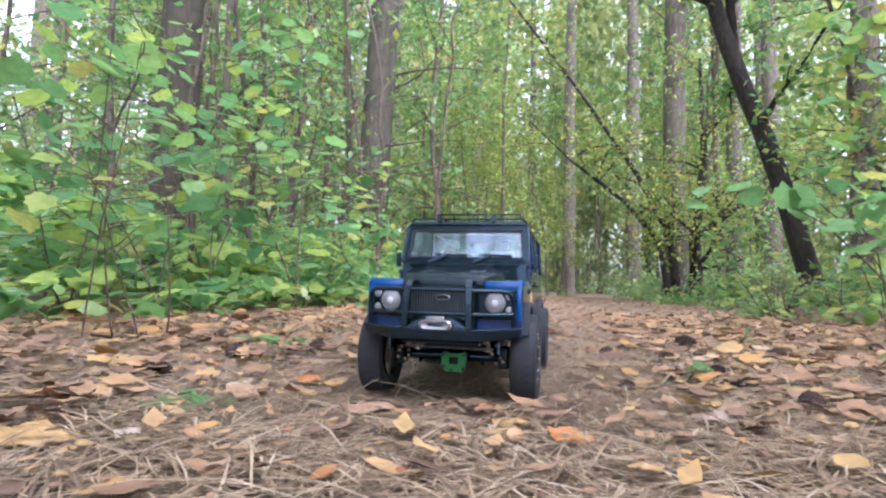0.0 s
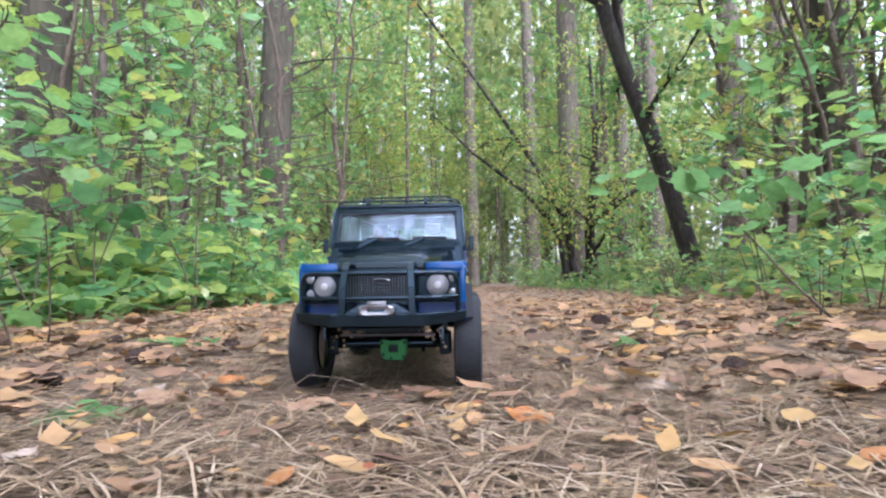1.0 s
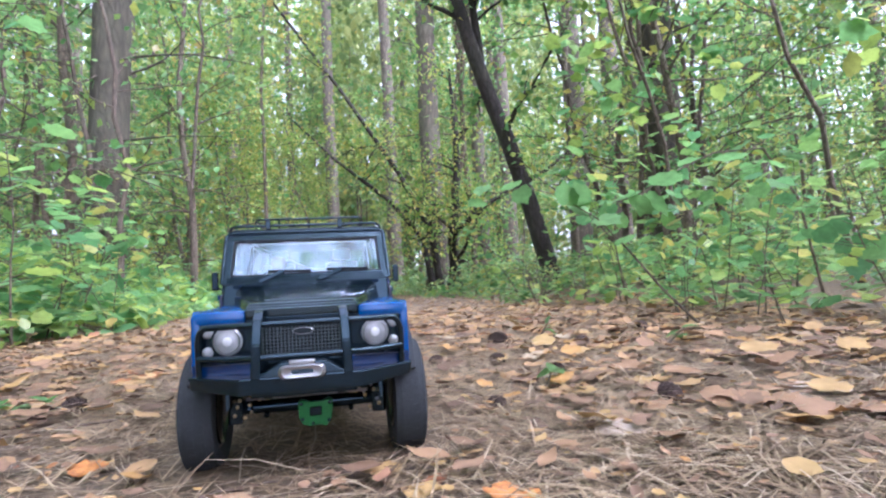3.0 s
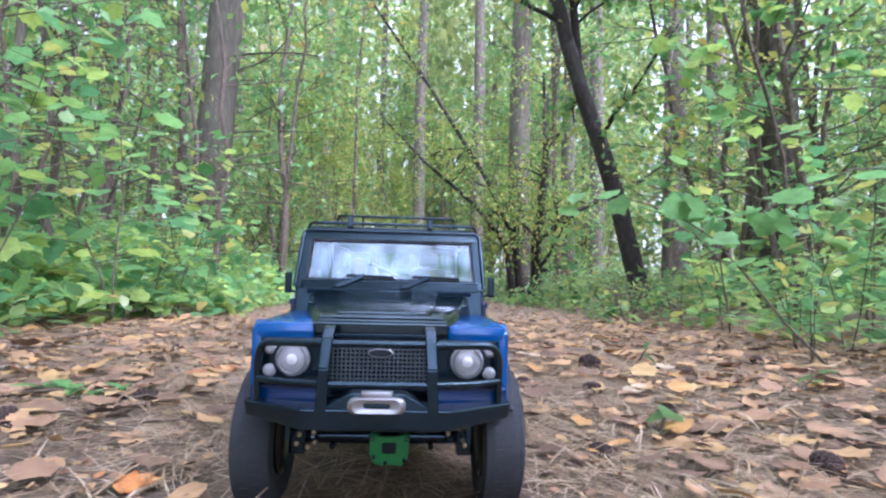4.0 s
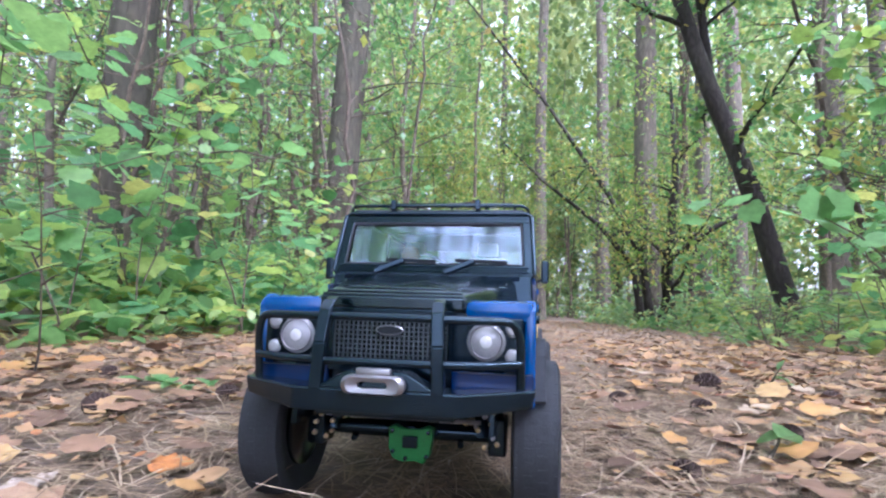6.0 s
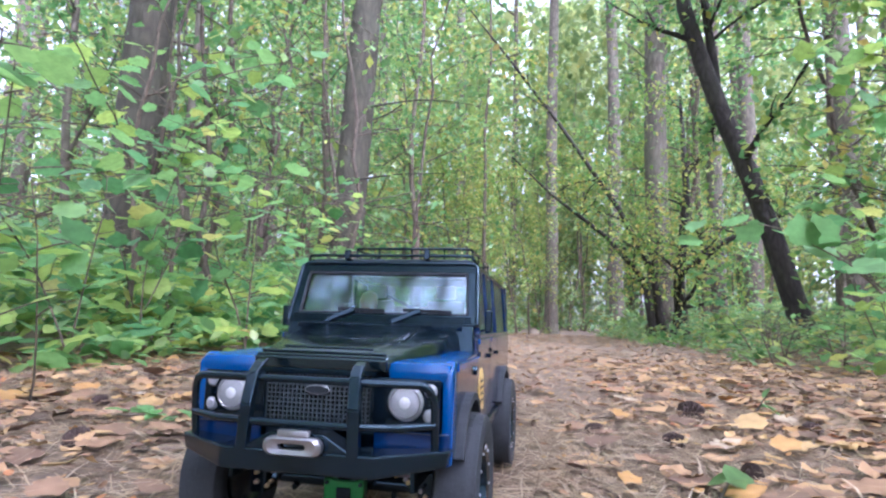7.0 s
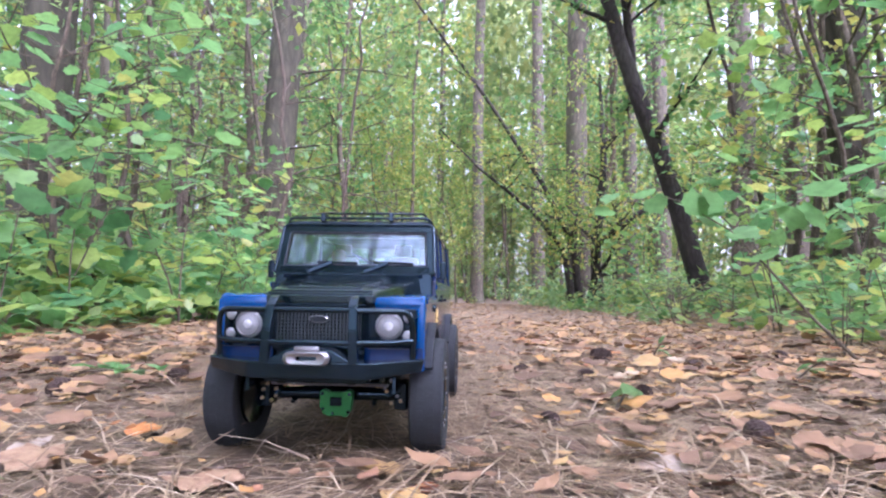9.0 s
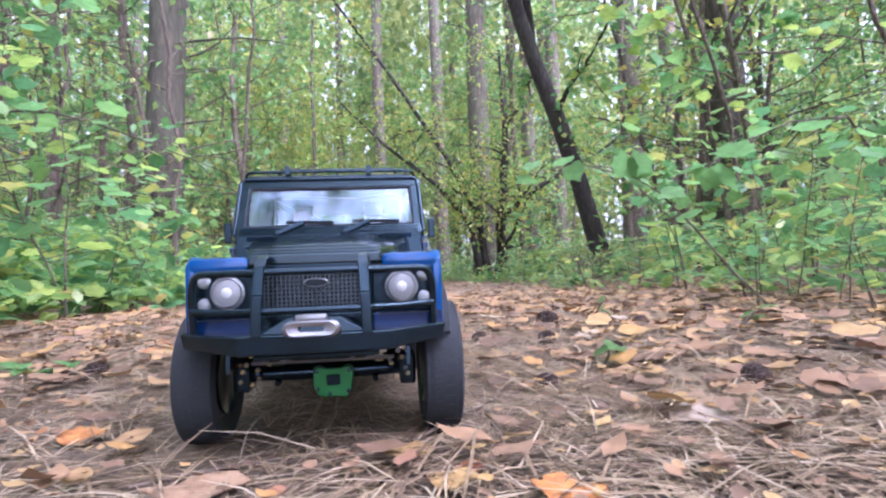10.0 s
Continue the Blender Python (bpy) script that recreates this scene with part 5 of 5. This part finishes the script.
# the doll at the wheel: a plain turned shape
doll = part("driver_doll", lathe([(-0.050, 0.0), (-0.050, 0.013), (-0.030, 0.015), (-0.018, 0.012), (-0.012, 0.0045), (-0.008, 0.0075), (0.000, 0.0088), (0.006, 0.0070), (0.0095, 0.0)], (-0.034, 0.133, 0.177), "z", 16), SKINNY, None, "", True)
tagged(doll, "small orange-brown driver doll on the car seat", "doll")

# draw the nose in, set the cab forward and the tail out to their true lengths
OLD_Y = (-0.13, -0.03, 0.02, 0.0735, 0.0838, 0.1005, 0.115, 0.165, 0.232, 0.327, 0.346)
NEW_Y = (-0.11, -0.03, 0.018, 0.0555, 0.0664, 0.0782, 0.093, 0.146, 0.2145, 0.3095, 0.363)
for ob in car.children_recursive:
    if ob.name.split(".")[0] not in ("tyre", "tread", "rim", "bolt_ring"):
        for v in ob.data.vertices:
            v.co.y = float(np.interp(v.co.y, OLD_Y, NEW_Y))
            v.co.z -= float(np.interp(v.co.z, (0.1985, 0.2128), (0.0, 0.0063)))  # the roof sits close over the glass


# ---- litter on the trail ----
rng = np.random.default_rng(71)
def strewn(n, x_range, y_range, outside=0.9):
    x, y = rng.uniform(*x_range, n), rng.uniform(*y_range, n)
    ok = off_trail(x, y) < outside * rng.uniform(0, 1, n) ** 1.5
    return x[ok], y[ok]


def clear_of_tyres(x, y):
    return ~((np.abs(np.abs(x) - 0.084) < 0.024) & ((np.abs(y) < 0.045) | (np.abs(y - REAR_AXLE) < 0.045)))


def clear_of_car(x, y):
    return ~((np.abs(x) < 0.12) & (y > -0.08) & (y < 0.38))


STRAND = ([(-0.011, 0, 0), (0.011, 0, 0), (0.008, 0.5, 0.045), (0.032, 0.5, 0.045), (-0.005, 1, 0.0), (0.006, 1, 0.0)], [(0, 1, 3, 2), (2, 3, 5, 4)])
vs, fs, base = [], [], 0
for n, xr, yr, long_, lift in ((138000, (-1.3, 1.3), (-0.85, 0.9), 0.062, 0.005), (60000, (-2.2, 2.2), (0.9, 3.2), 0.085, 0.008), (38000, (-2.4, 2.4), (-6.0, -0.85), 0.07, 0.007), (26000, (-2.4, 3.0), (3.2, 8.0), 0.12, 0.01)):
    x, y = strewn(n, xr, yr)
    patch = np.sin(5 * x + 2 * np.sin(3 * y)) * np.sin(4.3 * y + 1.0)
    # pale needles are thinned below the car to imitate its dark shadow
    ok = (rng.uniform(-1.0, 0.9, len(x)) < patch + 0.35) & clear_of_tyres(x, y) & (clear_of_car(x, y) | (rng.uniform(0, 1, len(x)) < 0.6))
    x, y = x[ok], y[ok]
    sp = np.stack([x, y, ground_z(x, y) + np.abs(rng.normal(0, lift, len(x))) * 0.7 + 0.001], 1)
    v, f = scatter(*STRAND, sp, rng.uniform(0.5, 1.25, len(x)) * long_, 0.09)
    v[:, 2] = np.maximum(v[:, 2], ground_z(v[:, 0], v[:, 1]) + 0.0008)
    vs.append(v), fs.append(f + base)
    base += len(v)
tagged(soup("fallen_needles", np.concatenate(vs), np.concatenate(fs), NEEDLE), "dry brown pine needles strewn over the trail", "needles", kind="stuff")

for shape, n, xr, yr, size, label in ((CURL, 3400, (-1.6, 1.6), (-0.9, 2.2), 0.026, "small dry brown and orange leaves on the trail"), (CURL, 9000, (-1.5, 1.5), (-0.5, 2.0), 0.011, "crumbled bits of dry leaf on the trail"), (CURL_MAPLE, 1300, (0.26, 1.7), (-0.1, 2.4), 0.037, "orange-brown maple leaves gathered along the trail's edge"), (CURL_MAPLE, 1000, (-1.7, -0.28), (-0.3, 2.0), 0.037, "orange-brown maple leaves gathered along the trail's edge"), (CURL_MAPLE, 1000, (-1.9, 1.9), (0.0, 3.5), 0.031, "dry curled maple leaves on the trail"), (CURL, 8000, (-2.8, 3.4), (2.2, 11.0), 0.034, "dry brown leaves further along the trail"), (CURL, 9000, (-2.4, 2.4), (-6.0, -0.7), 0.034, "dry brown leaves on the trail")):
    x, y = strewn(n, xr, yr, 1.4)
    ok = clear_of_car(x, y)
    x, y = x[ok], y[ok]
    v, f = scatter(*shape, np.stack([x, y, ground_z(x, y) + 0.012], 1), rng.uniform(0.55, 1.25, len(x)) * size, 0.17)
    v[:, 2] = np.maximum(v[:, 2], ground_z(v[:, 0], v[:, 1]) + 0.001)
    tagged(soup("leaf_litter", v, f, LITTER, smooth=True), label, "leaves", kind="stuff")


# larger leaves that stand out singly
DRY = {"yellow": DRY_YELLOW, "tan": dry_leaf_material("tan_fallen_leaf", (0.34, 0.218, 0.125), (0.20, 0.11, 0.06)),
       "orange": dry_leaf_material("orange_fallen_leaf", (0.50, 0.20, 0.045), (0.27, 0.10, 0.035)), "rust": dry_leaf_material("rust_fallen_leaf", (0.34, 0.12, 0.045), (0.18, 0.06, 0.03)), "pale": dry_leaf_material("pale_fallen_leaf", (0.46, 0.38, 0.30), (0.30, 0.23, 0.17))}


def fallen_leaf(x, y, size, hue, turn, shape=CURL_MAPLE, tilt=0.12):
    size *= 0.72
    v = np.array(shape[0]) * size
    v[:, :2] *= 1 + rng.normal(0, 0.08, (len(v), 2))
    v[:, 2] = v[:, 2] * rng.uniform(0.5, 1.3) + v[:, 0] * tilt * rng.choice([-1, 1])
    top = len(v)
    v2 = np.concatenate([v, v - [0, 0, 0.0008]])
    f = np.array(shape[1])
    ob = soup("fallen_leaf", v2, np.concatenate([f, f[:, ::-1] + top]), DRY[hue], smooth=True)
    ob.location, ob.rotation_euler = (x, y, float(ground_z(x, y)) + 0.005 - float(v[:, 2].min())), (0, 0, turn)
    return tagged(ob, hue + " dry leaf lying on pine needles", "leaf", "single fallen leaves")


for x, y, size, hue, turn, form in ((0.06, -0.09, 0.050, "yellow", 0.4, CURL_MAPLE), (0.10, -0.105, 0.030, "rust", 2.0, CURL), (-0.03, -0.115, 0.070, "tan", 1.7, CURL), (0.30, -0.02, 0.055, "tan", 0.9, CURL_MAPLE), (0.42, 0.16, 0.060, "yellow", 2.6, CURL_MAPLE), (0.52, 0.03, 0.075, "pale", 4.0, CURL_MAPLE),
                                    (-0.247, -0.276, 0.072, "yellow", 3.2, CURL_MAPLE), (-0.19, -0.28, 0.040, "pale", 0.2, CURL), (-0.225, -0.057, 0.040, "pale", 1.2, CURL_MAPLE), (-0.195, 0.01, 0.042, "orange", 5.2, CURL_MAPLE), (-0.36, 0.42, 0.050, "rust", 2.2, CURL), (0.52, 0.51, 0.070, "yellow", 3.3, CURL_MAPLE), (0.64, 0.30, 0.060, "tan", 1.0, CURL_MAPLE),
                                    (0.74, 0.62, 0.065, "pale", 0.1, CURL), (0.25, 0.60, 0.050, "tan", 5.5, CURL), (0.44, 0.84, 0.060, "orange", 2.9, CURL_MAPLE), (-0.66, 0.58, 0.065, "pale", 4.4, CURL_MAPLE), (-0.30, 0.78, 0.060, "tan", 0.8, CURL_MAPLE), (0.255, -0.036, 0.052, "pale", 3.9, CURL_MAPLE), (0.31, 0.17, 0.045, "rust", 5.9, CURL), (-0.193, -0.071, 0.064, "tan", 2.4, CURL_MAPLE), (-0.37, 0.20, 0.066, "tan", 0.9, CURL_MAPLE),
                                    (0.092, -0.134, 0.045, "yellow", 1.4, CURL), (0.139, -0.15, 0.050, "orange", 2.7, CURL_MAPLE), (0.85, 0.95, 0.070, "tan", 2.0, CURL_MAPLE), (0.62, 1.15, 0.070, "yellow", 4.8, CURL_MAPLE), (-0.75, 0.95, 0.070, "yellow", 0.5, CURL_MAPLE), (0.46, -0.06, 0.055, "tan", 5.0, CURL_MAPLE), (-0.50, 0.385, 0.066, "tan", 1.9, CURL_MAPLE), (-0.58, 0.10, 0.055, "pale", 1.9, CURL)):
    fallen_leaf(x, y, size, hue, turn, form)


# pine cones with open scales
def cone_mesh(length, wide):
    bm = bmesh.new()
    rows, per = 9, 8
    lathe([(-length / 2, 0.0), (-length * 0.42, wide * 0.28), (0, wide * 0.36), (length * 0.42, wide * 0.16), (length / 2, 0.0)], (0, 0, 0), "z", 10, bm)
    for i in range(rows):
        t = i / (rows - 1)
        r = wide * (0.30 + 0.26 * math.sin(math.pi * (0.12 + 0.80 * t)))
        for k in range(per):
            a = (k + 0.5 * (i % 2)) * math.tau / per
            z = -length * 0.42 + 0.82 * length * t
            up, w = length * 0.07, wide * 0.15
            c, s = math.cos(a), math.sin(a)
            pts = [(0.35 * r, -w * 0.7, z), (0.35 * r, w * 0.7, z), (r, w, z + up), (r * 1.10, 0, z + up * 1.5), (r, -w, z + up)]
            vs_ = [bm.verts.new((x * c - y * s, x * s + y * c, zz)) for x, y, zz in pts] + [bm.verts.new((x * c - y * s, x * s + y * c, zz - length * 0.05)) for x, y, zz in pts]
            bm.faces.new(vs_[:5])
            bm.faces.new(vs_[:4:-1])
            for j in range(5):
                bm.faces.new((vs_[j], vs_[(j + 1) % 5], vs_[5 + (j + 1) % 5], vs_[5 + j]))
    return bm


cone = tagged(part("pine_cone", cone_mesh(0.042, 0.030), CONE, None, "", False), "dark brown open pine cone lying on needles", "pine cone", "pine cones on the trail")
for k, (x, y, size) in enumerate(((0.385, 0.70, 1.35), (0.30, 0.433, 0.85), (0.35, 0.283, 0.75), (0.20, 0.105, 0.65), (0.20, 0.48, 0.8), (-0.405, 0.196, 0.95), (-0.38, 0.0, 0.8), (0.39, 0.06, 0.95), (-0.317, 0.316, 0.9), (0.53, 0.58, 0.9), (0.80, 0.80, 0.9), (-0.60, 0.44, 0.8), (-0.75, 0.75, 0.8), (-0.52, 0.92, 0.8), (0.95, 1.20, 0.8), (0.28, 1.4, 0.8), (0.7, 1.6, 0.8))):
    m = Matrix.Translation((x, y, float(ground_z(x, y)) + 0.008 * size + 0.002)) @ Euler((radians(80 + rng.uniform(-12, 12)), 0, rng.uniform(0, math.tau))).to_matrix().to_4x4() @ Matrix.Scale(size * 0.76, 4)
    if k == 0:
        cone.matrix_basis = m
    else:
        copy_thing(cone, m)

# dead twigs and grey bits of wood
for x, y, ln, r, turn in ((-0.10, -0.10, 0.16, 0.0016, 0.5), (0.06, -0.05, 0.22, 0.0013, 0.9), (0.24, 0.10, 0.18, 0.0018, 2.2), (-0.30, 0.20, 0.25, 0.002, 0.2), (0.55, 0.40, 0.30, 0.003, 1.2), (-0.60, 0.62, 0.32, 0.003, 2.7), (0.40, 0.58, 0.22, 0.002, 0.1), (0.14, 0.55, 0.24, 0.002, 0.7), (-0.9, 0.85, 0.4, 0.004, 0.15), (0.95, 0.75, 0.35, 0.003, 2.4)):
    ln_ = bend((x, y, 0), (math.cos(turn), math.sin(turn), 0), ln, 7, 0, 0.12)
    ln_[:, 2] = ground_z(ln_[:, 0], ln_[:, 1]) + r + 0.003
    tagged(part("twig", tube(ln_, list(np.linspace(r, r * 0.4, 7)), None, 6), WOOD, None, "", True), "dry brown twig lying on the trail", "twig", "dead twigs")


# green things on the ground: a broken leafy twig, a sprout, and one fresh maple leaf
def leafy_twig(x, y, turn, length, leaves, size, label, mat=MIDGREEN, rise=0.05, shape=OVAL, name="leafy_twig"):
    root = tagged(new(name), label, "plant")
    ln = bend((0, 0, 0.004), (math.cos(turn), math.sin(turn), rise), length, 7, 0.0, 0.12)
    ln[:, 2] = np.maximum(ln[:, 2], 0.004)
    v, f = tubes([(ln, np.linspace(0.0022, 0.0010, 7))], 6)
    soup("stem", v, f, TWIG, root, smooth=True)
    for k in range(leaves):
        p = along(ln, np.array([rng.uniform(0.2, 1.0)]))
        v, f = scatter(*shape, p + [[0, 0, 0.004]], np.array([size * rng.uniform(0.7, 1.2)]), 0.3)
        v[:, 2] = np.maximum(v[:, 2], 0.003)
        soup("leaf", v, f, mat, root, smooth=True)
    root.location = (x, y, float(ground_z(x, y)) + 0.002)
    return root


leafy_twig(-0.50, 0.34, 0.1, 0.16, 12, 0.036, "broken twig with crumpled green leaves lying on the trail", BROAD)
leafy_twig(0.28, 0.16, 0.3, 0.035, 3, 0.034, "small green sprout growing out of the needles", rise=0.8, name="sprout")
leafy_twig(0.62, 0.42, 0.3, 0.05, 4, 0.034, "small green sprout growing out of the needles", rise=0.8, name="sprout")
leafy_twig(0.50, 0.75, 0.3, 0.05, 4, 0.036, "small green sprout growing out of the needles", rise=0.8, name="sprout")
leafy_twig(-0.22, -0.14, 2.6, 0.03, 2, 0.050, "fresh green maple leaf dropped on the trail", BROAD, 0.0, MAPLE, "green_leaf")
